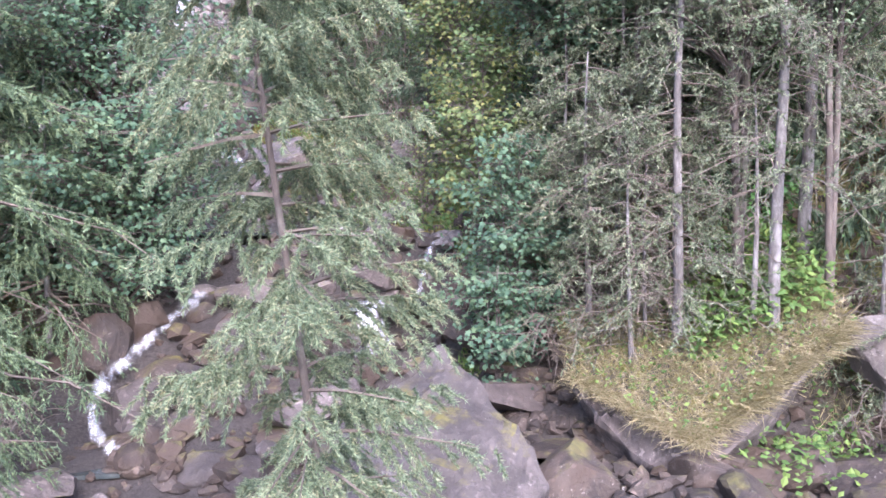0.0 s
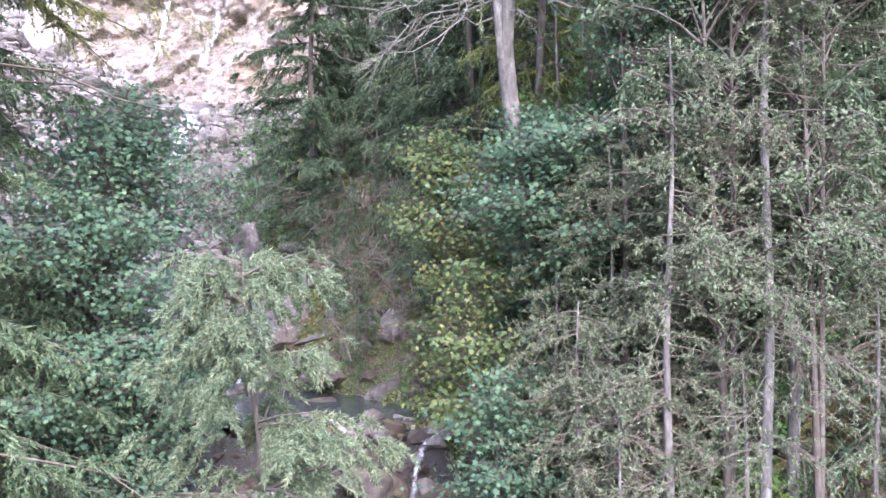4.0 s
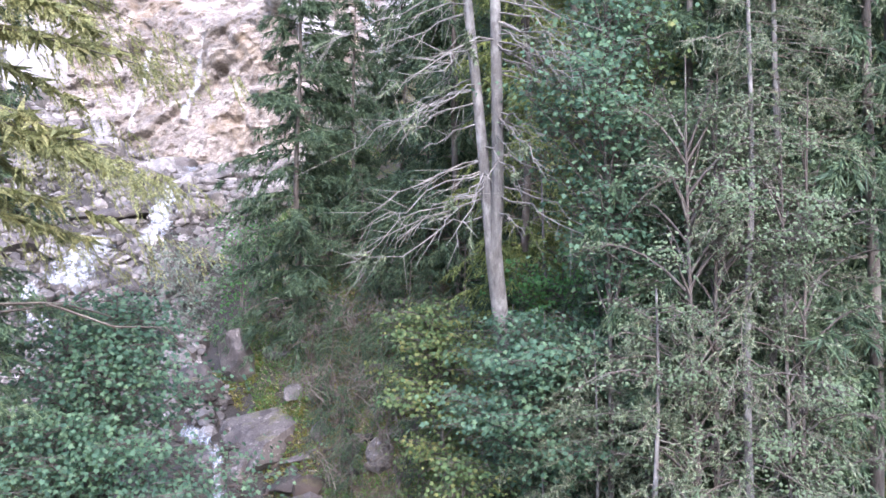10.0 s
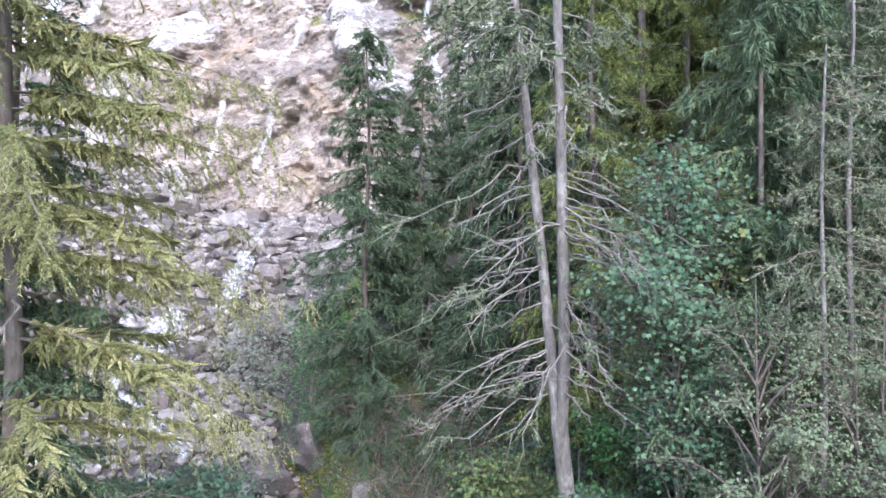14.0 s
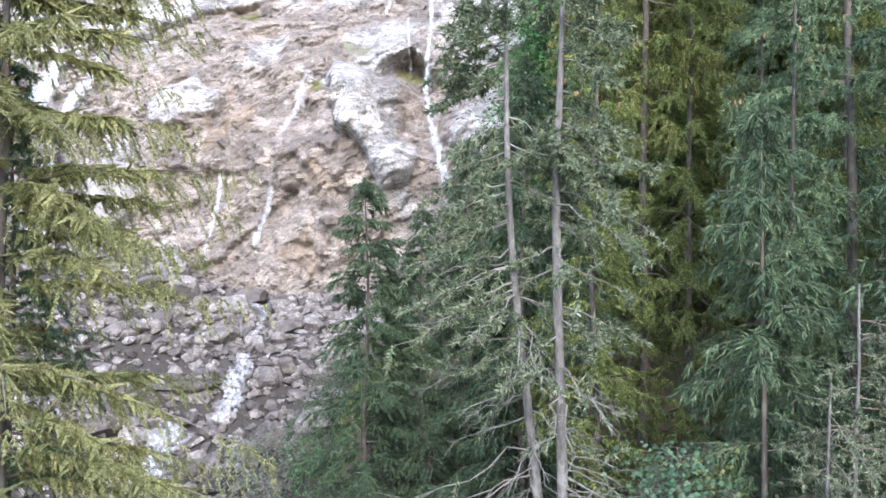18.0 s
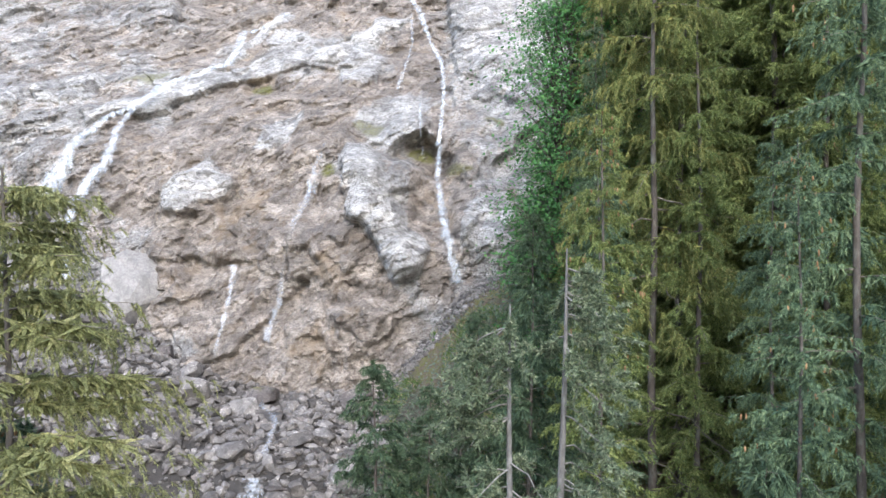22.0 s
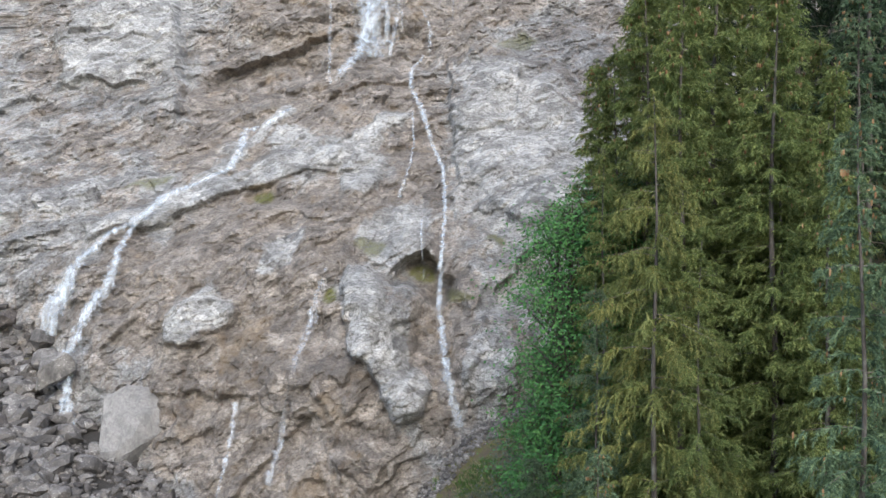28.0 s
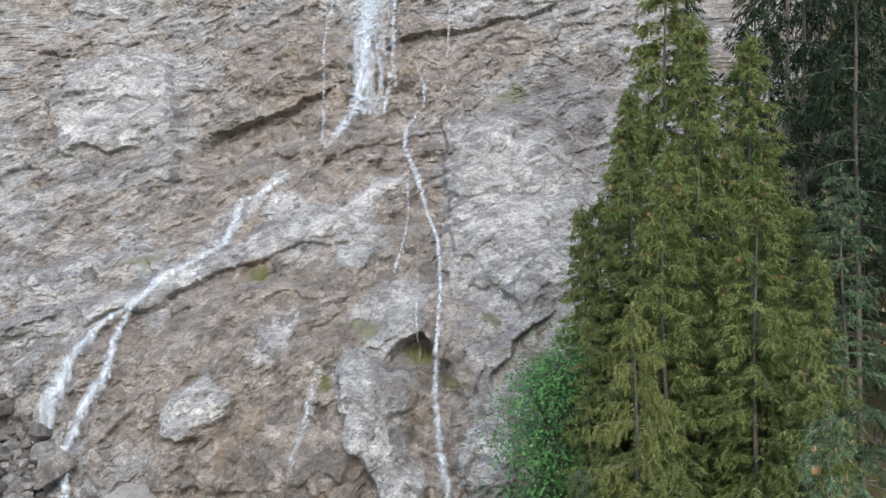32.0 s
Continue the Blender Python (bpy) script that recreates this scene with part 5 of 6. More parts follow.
for i, (x, y, top, kind, k, needles, label, wide) in enumerate((
        (-2.65, 23.14, 14.7, "s", 0, "deep", "dark green spruce at the edge of the rubble", 1.15), (-1.18, 24.11, 13.9, "s", 1, "deep", DARK, 1.1), (0.22, 24.91, 16, "s", 0, "spruce", DARK, 1),
        (2.65, 16.97, 20.7, "t", 0, "green", CONE, 0.95), (5.18, 13.39, 19.5, "t", 1, "spruce", CONE, 0.9), (7.2, 15.85, 28.3, "t", 2, "spruce", DARK, 0.9), (5.68, 21.22, 25.9, "t", 0, "grey_spruce", DARK, 1),
        (4.65, 21.67, 29.7, "l", 0, "gold", "yellowing larch above the spruces", 0.85), (6.23, 25.38, 34.2, "c", 1, "green", DARK, 1.15), (7.72, 27.37, 38.6, "c", 2, "green", "tallest green spruce of the group", 1.15), (8.85, 24.5, 31.5, "t", 0, "green", DARK, 0.95),
        (9.21, 22.22, 29, "c", 1, "green", DARK, 1.15), (10.32, 20.66, 25.1, "t", 2, "spruce", DARK, 1), (8.35, 18.58, 22.5, "t", 0, "spruce", DARK, 0.9), (3.1, 20.53, 20.9, "t", 2, "spruce", DARK, 1), (1.44, 19.99, 16.9, "s", 1, "grey_spruce", THIN, 1),
        (6.23, 17.66, 20.2, "t", 2, "grey_spruce", DARK, 0.9), (9.58, 14.65, 21, "t", 1, "spruce", DARK, 1), (10.81, 17.8, 25.4, "t", 0, "spruce", DARK, 1), (4.24, 12, 14.9, "s", 0, "grey_spruce", THIN, 0.8), (6.53, 11.21, 16.2, "s", 1, "grey_spruce", THIN, 0.85),
        (11.97, 20.89, 28.7, "t", 2, "spruce", DARK, 1), (7.88, 12.92, 19.2, "s", 0, "spruce", DARK, 0.8), (3.71, 25.42, 24.7, "t", 1, "spruce", DARK, 1), (1.95, 27.07, 19, "s", 1, "spruce", DARK, 1), (4.26, 27.82, 29, "t", 0, "green", DARK, 0.85), (5.75, 29.8, 30.6, "t", 2, "green", DARK, 0.9), (5.87, 28.88, 35.7, "c", 0, "green", DARK, 1.25), (4.53, 31.11, 32.7, "c", 1, "green", DARK, 1.25),
        (8.36, 23.75, 33.4, "c", 2, "green", DARK, 1.2), (10.17, 24.11, 31, "c", 0, "green", DARK, 1.2), (11.31, 25.08, 33.5, "t", 1, "spruce", DARK, 1.15), (9.6, 28, 38.2, "c", 1, "green", DARK, 1.25), (10.9, 27, 32.6, "c", 0, "green", DARK, 1.2),
        (8.03, 33.0, 43.9, "c", 0, "spruce", DARK, 1.2), (6.31, 31.5, 37.1, "c", 1, "spruce", DARK, 1.1), (5.08, 30.5, 33.1, "c", 2, "green", DARK, 1.1))):
    fir(x, y, top, kind, k, needles, label, i * 77 % 360, wide=wide)
for i in range(32):
    x, y = 15.2 + (i % 8) * 3.2 + 1.2 * math.sin(i * 2.1), 31.5 + (i // 8) * 5 + 1.5 * math.cos(i * 1.7)
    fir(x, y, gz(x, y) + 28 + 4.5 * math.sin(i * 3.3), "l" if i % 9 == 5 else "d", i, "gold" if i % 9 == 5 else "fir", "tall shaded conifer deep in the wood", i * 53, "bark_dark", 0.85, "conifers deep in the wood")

for i, (x, y, h) in enumerate(((0.37, 19.93, 3.3), (1.5, 18.72, 3.9), (-0.86, 22.48, 3.5), (2.47, 17.15, 4.1), (0.82, 22.1, 4.6), (2.98, 19.01, 5.1), (-1.88, 24.51, 3.8), (-1.22, 19.59, 2), (-0.29, 19.93, 2.4), (-2.17, 21.87, 2.2), (-0.48, 21.04, 2.9), (-1.15, 23.33, 2.7), (-1.52, 20.78, 2.2), (0.58, 18.23, 2.4), (2.33, 12.4, 2.6), (1.63, 13.4, 2.1), (3.07, 12.89, 3.1), (2.35, 14.57, 2.8), (3.48, 14.17, 3.8), (2.77, 16.29, 3.4), (4.71, 16.2, 4.7), (6.24, 13.69, 4.3), (7.7, 12.55, 4.7), (3.73, 15.02, 4.2))):
    fir(x, y, gz(x, y) + h, "y", i, "deep", "small grey-green spruce in the shade of the slope", i * 61, wide=1.0, group="young spruces on the slope")

for i, (x, y, top) in enumerate(((9.84, 36.98, 41.2), (10.33, 39.46, 43.1), (12.58, 34.93, 40.3), (10.85, 33.39, 38))):
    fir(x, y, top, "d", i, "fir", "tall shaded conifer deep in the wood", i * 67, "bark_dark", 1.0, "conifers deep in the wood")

# unseen conifers added behind the camera to shade the near brook
for i, (x, y) in enumerate(((-4.5, -6.5), (-8.0, -5.0), (-11.5, -3.0), (-6.5, -10.0), (-10.5, -9.0), (-14.0, 2.0), (9.0, -8.0), (13.0, -4.0))):
    fir(x, y, gz(x, y) + 15 + 2 * math.sin(i * 2.2), "d", i, "fir", "tall conifer out of view, added to shade the brook", i * 53, "bark_dark", 1.0, "conifers deep in the wood")

for i, (x, y, hh) in enumerate(((-0.94, 18.92, 1.6), (-1.79, 20.43, 1.7), (-0.77, 20.61, 1.8), (-2.45, 22.97, 2), (0.19, 19.08, 2.2), (-0.21, 21.8, 2.4), (-1.43, 21.62, 1.6), (0.83, 19.41, 2.8))):
    fir(x, y, gz(x, y) + hh, "y", i, "spruce" if i % 2 else "deep", "little spruce rooted among mossy rocks", i * 71, wide=1.1, group="young spruces on the slope")

# conifers on the near bank
LEFT = spruce_meshes(31, 22, 3.1, 0.42, 1.0, 0.06, droop=0.5, step=0.4, trunk_r=0.13, shape=0.4, dead=20, target=200000, girth=0.2, core=14000, hang=1.3, loose=0.6)
BANK = spruce_meshes(34, 12, 1.7, 0.05, 1.0, 0.06, droop=0.5, step=0.34, trunk_r=0.1, shape=0.45, target=85000, girth=0.18, core=5000, loose=0.5, tier=0.35)
conifer("spruce", BANK, -6.3, 11.1, gz(-6.3, 11.1) - 0.1, 10, 1.02, "deep", "dark green spruce on the near bank")
t = conifer("larch", LEFT, -5.6, 10.2, gz(-5.6, 10.2) - 0.1, 40, (18.8 - gz(-5.6, 10.2)) / 22, "larch", "tall yellow-green larch on the near bank", "bark_dark")
t.scale = (t.scale[0] * 1.35, t.scale[1] * 1.35, t.scale[2])
YOUNG = spruce_meshes(32, 6.25, 1.15, 0.05, 1.5, 0.046, droop=0.3, step=0.26, trunk_r=0.032, shape=0.33, dead=4, curve=0.03, target=280000, girth=0.2, loose=0.6, hang=0.5, tier=0.3, twig=0.9)
conifer("spruce", YOUNG, -0.28, 5.4, 2.87 - 6.2, 20, 1.0, "young", "young light green spruce in front of the stream", "bark_dark", lean=(0, -5.8))
fir(-6.2, 11.5, 15.6, "t", 1, "spruce", "dark green spruce crowding the near bank", 30, "bark_dark", 1.15)
SMALL = spruce_meshes(33, 3.6, 1.25, 0.03, 1.2, 0.06, droop=0.35, step=0.2, trunk_r=0.03, dead=10, target=40000, girth=0.17, loose=0.5, tier=0.3)
conifer("spruce", SMALL, -4.6, 8.7, 0.5 - 3.6, 80, 1.0, "spruce", "small green spruce leaning over the brook")
conifer("spruce", SMALL, -5.1, 12.1, -1.3, 200, 1.25, "deep", "small dark spruce on the stream bank")


# ---- build: slender bare trunks by the grassy boulder ----
def bare_tree(x, y, z, height, r, seed, label, lean=(0, 0), boughs=40, length=0.9, needles=0.25, low=0.05, mat="grey_spruce"):
    rng = np.random.default_rng(seed)
    t0 = thing("bare_spruce", x, y, z, label, "tree", "slender trunks by the grassy boulder")
    zs = np.linspace(-0.4, height, 14)
    sp = np.stack([lean[0] * zs / height + 0.03 * np.sin(zs * 1.3 + seed), lean[1] * zs / height, zs], 1)
    v, f = tube(sp, r * (1 - 0.8 * np.clip(zs / height, 0, 1)), 9)
    stem = part("trunk", mesh_arrays("trunk", v, f, True), M["bark"], t0)
    wood, green = Soup(), Soup()
    boughs = int(boughs * 1.45)
    for i in range(boughs):
        h = height * (low + (0.97 - low) * (i + rng.random()) / boughs)
        a = rng.uniform(0, 6.28)
        ln = length * rng.uniform(0.45, 1.35) * (1.1 - 0.5 * h / height)
        o = np.array([np.cos(a), np.sin(a), 0])
        ss = np.linspace(0, 1, 6)
        p = np.stack([np.interp(h, zs, sp[:, k]) for k in range(3)]) + o * (ln * ss)[:, None]
        p[:, 2] += ln * (rng.uniform(-0.25, 0.1) * ss - 0.25 * ss ** 2)
        p[1:] += rng.normal(0, 0.025 * ln, (5, 3))
        v, f = tube(p, np.linspace(0.009, 0.003, 6), 4)
        wood.add(v, f)
        for j in range(16):
            q = rng.uniform(0.15, 1)
            b = np.array([np.interp(q, ss, p[:, c]) for c in range(3)])
            w = unit(o * 0.7 + rng.normal(0, 0.55, 3) + [0, 0, -0.35])
            l2 = ln * 0.4 * rng.uniform(0.4, 1.1)
            pts = b + w * (l2 * np.linspace(0, 1, 3))[:, None]
            v, f = tube(pts, [0.004, 0.003, 0.0012], 3)
            wood.add(v, f)
            if rng.random() < needles:
                n = 20
                u = rng.uniform(0, 1, n)
                v, f = blades(b + w * (l2 * u)[:, None], unit(w + 0.8 * rng.normal(size=(n, 3))), 0.065, 0.02, rng)
                green.add(v, f)
    tagged(part("branch", wood.mesh("branch"), M["twig"], stem), kind="stuff")
    if green.v:
        part("crown", green.mesh("crown"), M[mat], t0)
    return t0


bare_tree(3.09, 9.99, -1.17, 6.6, 0.065, 1, "slender grey spruce trunk with bare twigs", (0.05, 0), 70, 1.0, 0.7)
bare_tree(2.53, 9.92, -1.32, 2.6, 0.03, 2, "thin dead spruce sapling", (0, 0), 26, 0.6, 0.1)
bare_tree(2.81, 10.23, -1.28, 2.9, 0.03, 3, "thin dead spruce sapling", (0, 0), 24, 0.6, 0.1)
bare_tree(4.15, 9.7, -0.85, 12.0, 0.07, 4, "grey spruce trunk with peeling bark", (0.35, 0.8), 90, 1.3, 0.6, 0.12)
bare_tree(4.85, 10.55, -0.15, 12.5, 0.08, 5, "grey spruce trunk behind the grassy boulder", (0.1, 0.2), 90, 1.4, 0.7, 0.12)
bare_tree(3.96, 9.84, -0.88, 2.6, 0.04, 6, "broken grey sapling trunk", (-0.05, 0), 14, 0.5, 0.1)
bare_tree(3.43, 11.22, -0.26, 5.2, 0.05, 7, "slender spruce with drooping grey twigs", (0, 0), 54, 1.1, 0.7)
bare_tree(2.2, 10.76, -1.13, 3.4, 0.045, 8, "slender spruce with drooping grey twigs", (0, 0), 44, 1.0, 0.6)
bare_tree(5.6, 10.03, gz(5.6, 10.03) - 0.1, 5.2, 0.05, 9, "slender spruce with drooping grey twigs", (0, 0), 50, 1.1, 0.6)

bare_tree(2.79, 11.58, gz(2.79, 11.58) - 0.1, 5.4, 0.045, 16, "slender spruce with drooping grey twigs", (0, 0), 54, 1.2, 0.9)
bare_tree(2.14, 12.22, gz(2.14, 12.22) - 0.1, 4.6, 0.04, 17, "slender spruce with drooping grey twigs", (0, 0), 46, 1.1, 0.9)

# ---- build: the twin spruce ----
def twin_spruce():
    rng = np.random.default_rng(77)
    z0 = 0.7
    t0 = thing("twin_spruce", 2.52, 14.2, z0, "leaning grey spruce that forks into two tall trunks with dead boughs", "tree")
    rel = lambda rows: np.array(rows) - [2.52, 14.2, z0]
    stem = rel([(2.62, 14.29, 0.32), (2.43, 14.08, 1.29), (2.19, 13.8, 2.09), (1.87, 13.28, 3.64), (1.6, 12.87, 4.99), (1.48, 12.68, 5.95)])
    right = rel([(1.5, 12.68, 5.76), (1.55, 12.61, 6.91), (1.45, 12.21, 9.49), (1.29, 11.83, 13.45), (1.4, 11.98, 15.72), (1.45, 12.25, 17.76)])
    left = rel([(1.46, 12.68, 5.76), (1.36, 12.74, 7.09), (1.08, 12.56, 9.56), (0.82, 12.25, 11.62), (0.67, 12.15, 13.23), (0.63, 12.3, 15.01), (0.65, 12.48, 16.94)])
    for pts, r in ((stem, (0.18, 0.155, 0.145, 0.135, 0.13, 0.13)), (right, (0.1, 0.095, 0.08, 0.06, 0.04, 0.012)), (left, (0.09, 0.086, 0.072, 0.06, 0.05, 0.04, 0.012))):
        tt = np.linspace(0, len(pts) - 1, 24)
        p = np.stack([np.interp(tt, np.arange(len(pts)), pts[:, k]) for k in range(3)], 1)
        for _ in range(2):
            p[1:-1] = (p[:-2] + 2 * p[1:-1] + p[2:]) / 4
        v, f = tube(p, np.interp(tt, np.arange(len(r)), r), 10)
        fork = part("trunk", mesh_arrays("trunk", v, f, True), M["bark"], t0)
    wood, green = Soup(), Soup()
    for stem_pts, n, sign in ((right, 100, 1), (left, 100, -1)):
        zz = stem_pts[:, 2]
        for i in range(n):
            h = 5.6 + (zz[-1] - 5.8) * rng.random() ** 0.8
            b0 = np.array([np.interp(h, zz, stem_pts[:, k]) for k in range(3)])
            a = (0 if sign > 0 else np.pi) + rng.normal(0, 1.1)
            live = np.clip((h - 9.5) / 4, 0, 1)
            ln = rng.uniform(0.8, 2.2) * (1 - 0.7 * np.clip((h - 9) / 9, 0, 1))
            o = np.array([np.cos(a), np.sin(a), 0])
            ss = np.linspace(0, 1, 7)
            p = b0 + o * (ln * ss)[:, None]
            p[:, 2] += ln * (-0.15 * ss - 0.55 * ss ** 2 + 0.25 * ss ** 3)
            p[1:] += rng.normal(0, 0.03 * ln, (6, 3))
            v, f = tube(p, np.linspace(0.015, 0.004, 7), 4)
            wood.add(v, f)
            for j in range(10):
                q = rng.uniform(0.2, 1)
                b = np.array([np.interp(q, ss, p[:, c]) for c in range(3)])
                w = unit(o * 0.8 + rng.normal(0, 0.5, 3) + [0, 0, -0.5])
                l2 = ln * 0.35 * rng.uniform(0.4, 1.1)
                v, f = tube(b + w * (l2 * np.linspace(0, 1, 3))[:, None], [0.006, 0.004, 0.002], 3)
                wood.add(v, f)
                if rng.random() < 0.05 + live:
                    m = 46
                    u = rng.uniform(-0.1, 1, m)
                    v, f = blades(b + w * (l2 * u)[:, None], unit(w + 0.8 * rng.normal(size=(m, 3))), 0.11, 0.032, rng)
                    green.add(v, f)
    tagged(part("branch", wood.mesh("branch"), M["silver"], fork), kind="stuff")
    part("crown", green.mesh("crown"), M["grey_spruce"], t0)


twin_spruce()
for x, y, top in ((2.2, 15.8, 3.6), (2.9, 16.4, 5.5), (3.2, 14.6, 3.0)):
    bare_tree(x, y, gz(x, y) - 0.1, top, 0.07, int(x * 10), "dark bare spruce stem on the slope", (0, 0), 16, 0.7, 0.1)

# ---- build: broadleaf trees ----
ML, OL = maple_leaf(), oval_leaf()
broadleaf("maple", broadleaf_meshes(1, 7.4, 2.2, 0.22, 165, 84, ML, 0.06, 0.09, stems=2, clump_r=0.6, flat=0.17, more=2.3), -4.48, 12.92, -1.73, 0, "maple", "blue-green maple over the brook")
broadleaf("maple", broadleaf_meshes(2, 4.6, 1.8, 0.15, 70, 60, ML, 0.06, 0.05, stems=2, flat=0.17, more=2.3), -6.45, 13.08, -1.46, 0, "maple", "low blue-green maple on the stream bank")
broadleaf("maple", broadleaf_meshes(3, 6.0, 1.5, 0.58, 64, 73, ML, 0.06, 0.05, lean=(-0.2, -1.0), clump_r=0.5, flat=0.17, more=2.3), 2.4, 13.1, -0.7, 0, "maple", "blue-green maple in front of the leaning trunk")
broadleaf("maple", broadleaf_meshes(4, 2.7, 0.85, 0.1, 40, 52, ML, 0.06, 0.03, stems=3, clump_r=0.4, flat=0.17, more=2.3), 1.34, 11.55, -1.25, 0, "maple", "green maple bush at the foot of the slope")
broadleaf("maple", broadleaf_meshes(5, 1.6, 0.7, 0.15, 16, 39, ML, 0.06, 0.02, stems=3, clump_r=0.4, flat=0.17, more=2.3), 1.09, 11.14, -1.82, 0, "maple", "small maple bush hanging over the rocks")
broadleaf("maple", broadleaf_meshes(6, 4.6, 1.25, 0.45, 40, 52, ML, 0.06, 0.05, lean=(-0.4, -0.6), clump_r=0.45, flat=0.17, more=2.3), 0.97, 15.35, 0.62, 0, "maple_yellow", "maple with leaves turning yellow")
broadleaf("maple", broadleaf_meshes(7, 11.0, 1.25, 0.62, 60, 57, ML, 0.06, 0.06, clump_r=0.5, flat=0.17, more=2.3), 2.97, 11.59, -0.37, 0, "maple", "slender maple with green crown among spruces")
broadleaf("maple", broadleaf_meshes(8, 10.9, 0.7, 0.85, 12, 39, ML, 0.06, 0.04, clump_r=0.4, flat=0.17, more=2.3), 3.61, 11.74, -0.39, 0, "maple_yellow", "slender maple with yellowing top")
broadleaf("maple", broadleaf_meshes(9, 3.4, 1.5, 0.25, 26, 44, ML, 0.06, 0.05, stems=2, clump_r=0.5, flat=0.17, more=2.3), 4.14, 13.77, 2.5, 0, "bright", "young green maple in the forest shade")
broadleaf("maple", broadleaf_meshes(10, 3.0, 1.4, 0.25, 22, 44, ML, 0.06, 0.05, stems=2, clump_r=0.5, flat=0.17, more=2.3), 3.08, 15.2, 3.2, 0, "bright", "young green maple in the forest shade")
broadleaf("maple", broadleaf_meshes(19, 2.4, 1.0, 0.2, 18, 39, ML, 0.06, 0.03, stems=2, clump_r=0.45, flat=0.17, more=2.3), 2.59, 12.61, 1.69, 0, "maple", "young maple on the mossy slope")
for i, (x, y, h, r, m) in enumerate(((1.57, 15.98, 2.4, 1, "maple_yellow"), (2.55, 17.5, 3, 1.2, "maple"), (0.5, 17.22, 1.5, 0.7, "maple_yellow"), (3.7, 16.43, 3, 1.2, "bright"), (5.42, 12.01, 2.5, 1, "bright"), (6.79, 11, 2.1, 1, "maple"), (4.58, 11.4, 1.5, 0.8, "bright"), (1.88, 14.77, 1.7, 0.9, "maple"))):
    broadleaf("maple_bush", broadleaf_meshes(60 + i, h, r, 0.15, 22, 32, ML, 0.068, 0.025, stems=3, clump_r=0.45, flat=0.17, more=2.3), x, y, gz(x, y) - 0.05, i * 45, m, "leafy maple bush on the shaded slope", category="bush")
broadleaf("whitebeam", broadleaf_meshes(11, 9.6, 1.7, 0.4, 120, 120, OL, 0.058, 0.06, flat=0.5, stems=2, clump_r=0.25, arch=0.55), 3.87, 10.19, -0.83, 0, "beam", "grey-green leafy tree with arching branches", "bark_dark")
broadleaf("whitebeam", broadleaf_meshes(12, 9.0, 1.3, 0.45, 80, 110, OL, 0.058, 0.05, flat=0.5, stems=2, clump_r=0.25, arch=0.6), 4.89, 9.97, -0.53, 60, "beam", "grey-green leafy tree with arching branches", "bark_dark")
broadleaf("maple", broadleaf_meshes(22, 4.4, 0.95, 0.5, 34, 46, ML, 0.06, 0.035, stems=2, clump_r=0.45, flat=0.17, more=2.3), 1.02, 12.67, gz(1.02, 12.67) - 0.1, 0, "maple_yellow", "slender maple with yellow-green leaves by the leaning trunk")
broadleaf("maple", broadleaf_meshes(21, 3.6, 1.2, 0.3, 36, 44, ML, 0.068, 0.04, stems=2, clump_r=0.5, flat=0.17, more=2.3), 1.93, 16.48, gz(1.93, 16.48) - 0.1, 0, "maple_yellow", "maple with yellow-green leaves on the slope")
for i, (x, y, h, r) in enumerate(((3.3, 30.3, 17.2, 2.5), (3.2, 31.7, 11.5, 2.2), (4.6, 31.06, 17.5, 2.7))):
    broadleaf("deciduous_tree", broadleaf_meshes(14 + i, h, r, 0.2, 150, 130, OL, 0.15, 0.14, flat=0.2, stems=2, clump_r=1.0), x, y, gz(x, y) - 0.1, i * 50, "bright", "bright green broadleaf tree at the foot of the cliff")
for i, (x, y, h, r) in enumerate(((-0.43, 29.45, 4, 1.6), (-7.53, 29.19, 2.1, 1.7), (-6.47, 27.39, 2, 1.3), (-5.73, 29.77, 2, 1.4), (-4.55, 25.49, 4, 1), (-1.73, 31.9, 2.8, 1.6), (-5, 31.83, 2.1, 1.6), (-2.37, 37.13, 2.3, 1.6), (0.16, 36.4, 3, 1.8), (1.88, 38.9, 3, 1.9), (-1.02, 34.34, 2.6, 1.6), (2.98, 34.83, 3.5, 1.9), (-3.39, 32.34, 1.9, 1.4), (-2.48, 34.29, 1.9, 1.5), (-0.63, 31.09, 2.7, 1.6), (-4.26, 35.46, 1.4, 1.1))):
    broadleaf("willow_bush", broadleaf_meshes(30 + i, h, r, 0.12, 38, 38, OL, 0.125, 0.04, flat=0.7, stems=4, clump_r=0.6), x, y, gz(x, y) - 0.05, i * 40, "bright" if i == 4 else "bush", "grey-green willow bush on the rubble" if i != 4 else "green bush beside the dark spruce", "twig", category="bush")


# ---- build: low growth ----
def scatter_blades(name, n, region, length, width, material, label, seed, up=1.2, droop=0.0, tuft=5, category="grass", height=None):
    rng = np.random.default_rng(seed)
    x, y = region(rng, n)
    z = ground_height(x, y) if height is None else height(x, y)
    base = np.repeat(np.stack([x, y, z], 1), tuft, 0)
    base[:, :2] += rng.normal(0, length * 0.15, (len(base), 2))
    way = unit(rng.normal(size=(len(base), 3)) * [0.8, 0.8, 0.3] + [0, -droop, up])
    v, f = blades(base, way, length * rng.uniform(0.5, 1.2, len(base)), width, rng)
    soup = Soup()
    soup.add(v, f)
    return tagged(part(name, soup.mesh(name), M[material]), label, category, kind="stuff")


def slope_region(rng, n):
    y = rng.uniform(11.2, 27, n)
    x = np.interp(y, AXIS_Y, AXIS_X) + 1.4 + 9 * rng.random(n) ** 1.3
    k = fbm(x * 0.5, y * 0.5, 0, 3, 55) > -0.15
    return x[k], y[k]


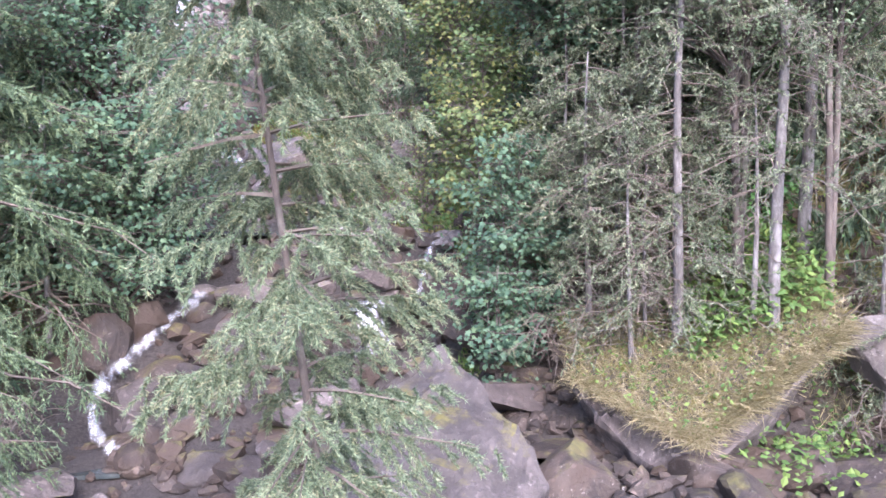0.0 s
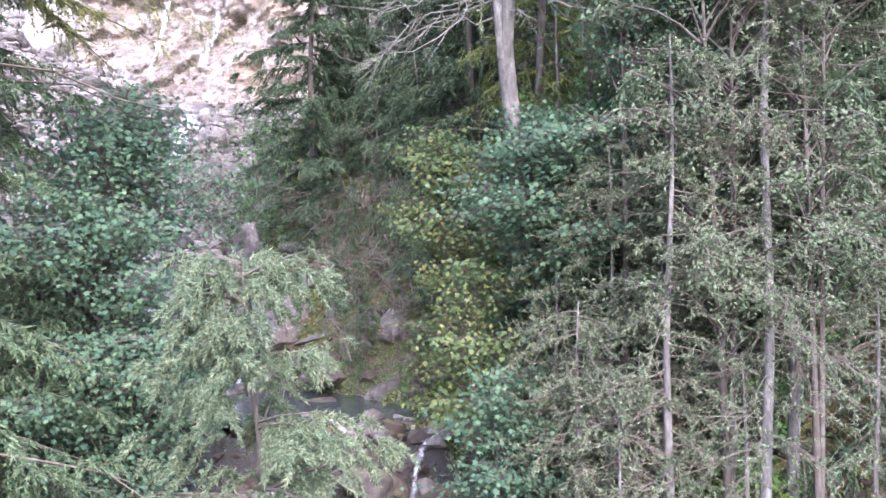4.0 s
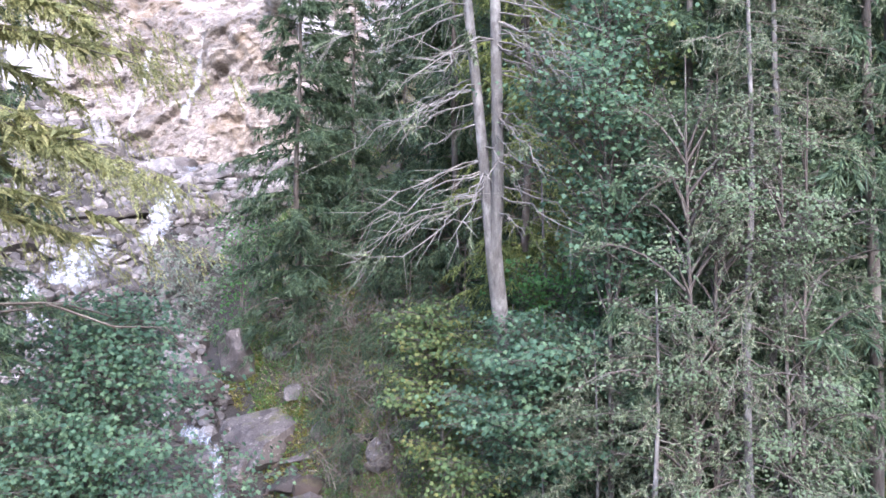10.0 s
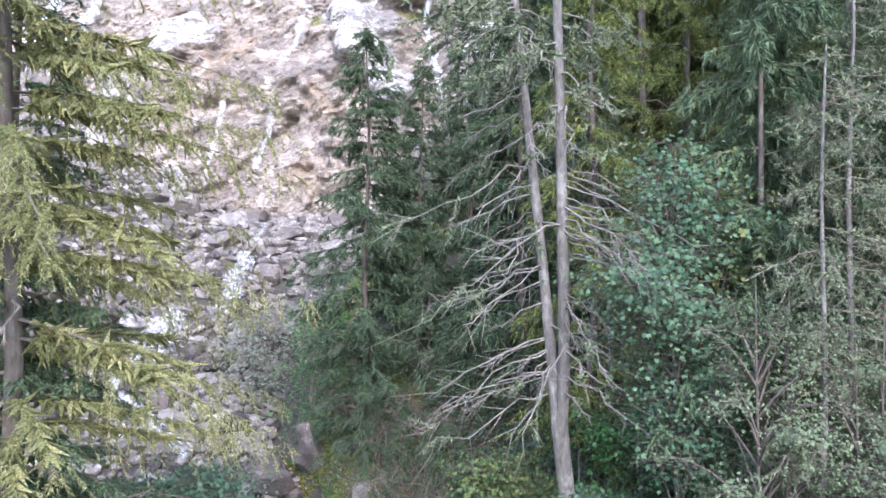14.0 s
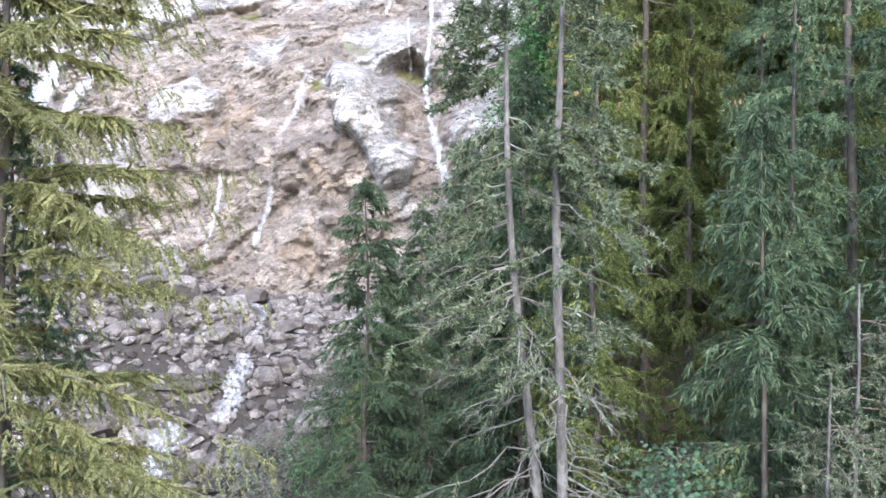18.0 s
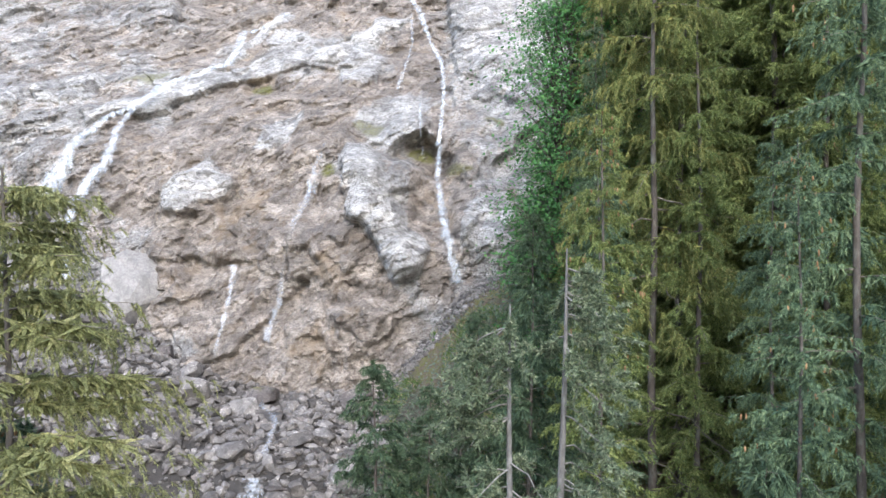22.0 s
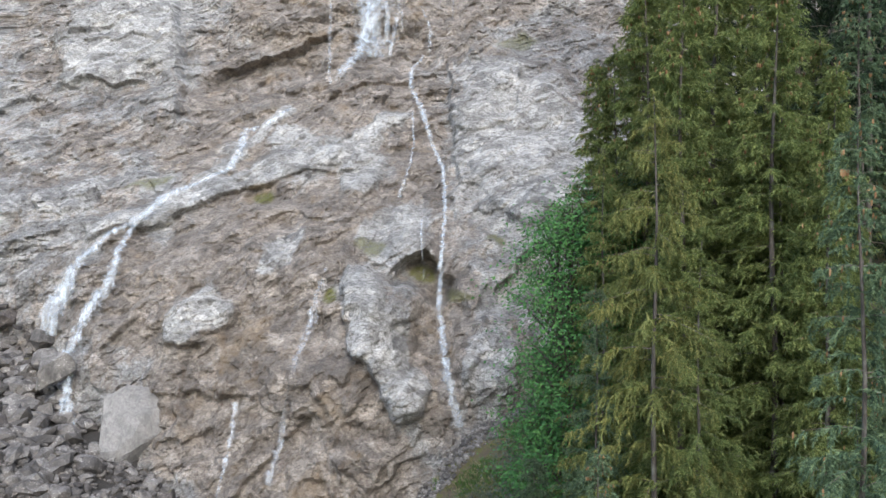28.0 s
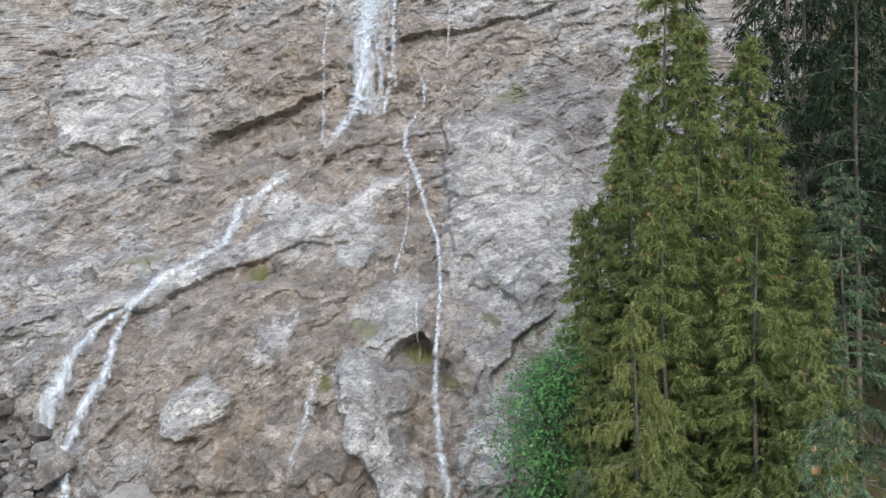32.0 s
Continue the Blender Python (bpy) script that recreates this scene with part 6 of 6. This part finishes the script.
def left_region(rng, n):
    y = rng.uniform(8, 25.5, n)
    return np.interp(y, AXIS_Y, AXIS_X) - 4.5 - 8 * rng.random(n), y


def cap_height(x, y):
    """The upper face of the grassy boulder."""
    return -1.24 + 0.30 * (x - 3.25) + 0.50 * (y - 9.8) + 0.1 * np.clip(x - 3.45, 0, 1)


def cap_region(rng, n):
    x, y = rng.uniform(1.85, 4.85, n), rng.uniform(8.4, 11.0, n)
    k = (y > 9.8 - 1.3 * (x - 1.9)) & (y > 8.5 + 0.38 * (x - 2.88)) & (y < 11.05)
    return x[k], y[k]


scatter_blades("grass", 12000, slope_region, 0.16, 0.03, "herb", "low green plants on the mossy slope", 1, 0.9)
def bank_region(rng, n):
    y = rng.uniform(15.2, 24.5, n)
    x = np.interp(y, AXIS_Y, AXIS_X) + 0.9 + 4.4 * rng.random(n)
    k = fbm(x * 0.9, y * 0.9, 0, 3, 57) > -0.3
    return x[k], y[k]


def gully_region(rng, n):
    x, y = rng.uniform(-4.5, 7, n), rng.uniform(29, 45, n)
    k = fbm(x * 0.5, y * 0.5, 0, 3, 58) > -0.2
    return x[k], y[k]


scatter_blades("grass", 11000, bank_region, 0.15, 0.03, "moss", "tufts of yellow-green moss on the bank", 11, 0.7)
scatter_blades("grass", 9000, gully_region, 0.34, 0.05, "herb", "green grass on the slope below the cliff", 12, 0.9)
scatter_blades("grass", 5000, gully_region, 0.34, 0.04, "grass", "pale grass on the slope below the cliff", 13, 0.9)
scatter_blades("grass", 5000, slope_region, 0.2, 0.012, "grass", "dry grass on the slope", 2, 0.8)
scatter_blades("grass", 5000, left_region, 0.2, 0.015, "herb", "low plants on the stream bank", 3, 0.9)
scatter_blades("grass", 4200, cap_region, 0.2, 0.008, "grass", "long dry grass hanging over the boulder", 4, 0.7, 0.9, 6, height=cap_height)


def rim_region(rng, n):
    x, y = cap_region(rng, n * 6)
    k = (y < 10.02 - 1.3 * (x - 1.9)) | (y < 8.74 + 0.38 * (x - 2.88))
    return x[k], y[k]


scatter_blades("grass", 1500, rim_region, 0.3, 0.009, "grass", "pale grass hanging over the edge of the boulder", 14, 0.1, 1.3, 6, height=cap_height)
scatter_blades("grass", 450, cap_region, 0.09, 0.02, "moss", "cushions of yellow moss on the boulder", 15, 0.8, 0.2, 6, height=cap_height)


def herbs(name, n, region, size, material, label, seed, height=None, high=0.2):
    rng = np.random.default_rng(seed)
    x, y = region(rng, n)
    z = (ground_height(x, y) if height is None else height(x, y)) + rng.uniform(0.02, high, len(x))
    soup = Soup()
    k = len(x)
    place_leaves(soup, OL, np.stack([x, y, z], 1), rng.normal(size=(k, 3)), unit(rng.normal(size=(k, 3)) * 0.5 + [0, -0.3, 1]), size * rng.uniform(0.5, 1.3, k), rng)
    return tagged(part(name, soup.mesh(name), M[material]), label, "plants", kind="stuff")


herbs("herbs", 9000, slope_region, 0.09, "herb", "small leafy herbs on the slope", 5)
herbs("herbs", 2400, cap_region, 0.06, "herb", "small herbs on the grassy boulder", 6, cap_height, 0.16)
herbs("herbs", 1700, lambda r, n: (r.uniform(3.1, 4.8, n), r.uniform(9.5, 11.0, n)), 0.12, "herb", "bright green ferns behind the boulder", 7, cap_height, 0.45)
herbs("herbs", 500, lambda r, n: (r.normal(4.0, 0.45, n), r.normal(8.9, 0.3, n)), 0.1, "herb", "green herbs in the hollow under the boulder", 8, lambda x, y: -2.4 + 0.1 * x * 0, 0.4)
herbs("herbs", 5000, lambda r, n: (r.uniform(4.7, 9.5, n), r.uniform(9.0, 14.0, n)), 0.1, "herb", "leafy herbs under the slender trunks", 21, None, 0.3)
scatter_blades("grass", 3500, lambda r, n: (r.uniform(4.7, 9.5, n), r.uniform(8.6, 14.0, n)), 0.22, 0.014, "grass", "dry grass and twigs under the slender trunks", 22, 0.8)
herbs("herbs", 4500, bank_region, 0.12, "herb", "leafy herbs on the mossy bank", 23, None, 0.3)
herbs("leaf_litter", 3500, bank_region, 0.1, "grass", "fallen dry leaves on the bank", 24, None, 0.06)
herbs("leaf_litter", 5000, slope_region, 0.07, "grass", "fallen dry leaves on the slope", 9, None, 0.05)


def brush(x, y, seed, r, label, mat="twig", n=17):
    rng = np.random.default_rng(seed)
    soup = Soup()
    for i in range(n):
        a = rng.uniform(0, 6.28)
        o = np.array([np.cos(a), np.sin(a), 0]) * r * rng.uniform(0.4, 1.1)
        ss = np.linspace(0, 1, 6)
        p = rng.normal(0, 0.15, 3) * [1, 1, 0] + o * ss[:, None]
        p[:, 2] += r * rng.uniform(0.5, 1.2) * np.sin(ss * 2.2)
        p[1:] += rng.normal(0, 0.04 * r, (5, 3))
        v, f = tube(p, np.linspace(0.016, 0.005, 6), 3)
        soup.add(v, f)
        for j in range(6):
            q = rng.integers(1, 6)
            w = rng.normal(0, 0.3, 3) * r
            v, f = tube(np.stack([p[q], p[q] + w * 0.5, p[q] + w + [0, 0, -0.05]]), [0.009, 0.007, 0.003], 3)
            soup.add(v, f)
    b = part("dead_brush", soup.mesh("dead_brush"), M[mat])
    b.location = (x, y, gz(x, y))
    return tagged(b, label, "brush", "brush on the slope")


for i, (x, y, r) in enumerate(((-1.33, 20.44, 1.1), (-0.28, 19.09, 1), (-2.27, 22.79, 0.9), (0.16, 20.69, 1.2), (-0.6, 22.47, 1.1), (0.86, 18.07, 0.9), (1.56, 16.7, 0.9), (2.08, 11.33, 0.7), (-3.2, 24.12, 0.8), (5.57, 9.27, 0.7), (6.31, 10.27, 0.8), (5.31, 10.44, 0.7), (7.05, 11.36, 0.9), (3.68, 10.95, 0.6), (-5.04, 10.09, 0.6), (1.06, 22.47, 1.1), (0.3, 17.4, 0.7), (1.29, 19.76, 1.1), (-0.87, 21.46, 1), (2.44, 18.22, 1.1), (2.15, 15.64, 0.8), (-2.09, 22.29, 0.8), (-1.23, 19.34, 0.8), (-0.2, 19.76, 0.9), (-1.8, 21.11, 0.9), (-0.49, 20.27, 1), (-1.34, 22.13, 1), (0.1, 18.42, 0.7), (2.42, 10.38, 0.7), (2.81, 10.63, 0.8), (3.41, 10.54, 0.7), (1.99, 10.99, 0.7), (5.24, 9.44, 0.6))):
    brush(x, y, 50 + i, r, "tangle of dead brown twigs on the slope")
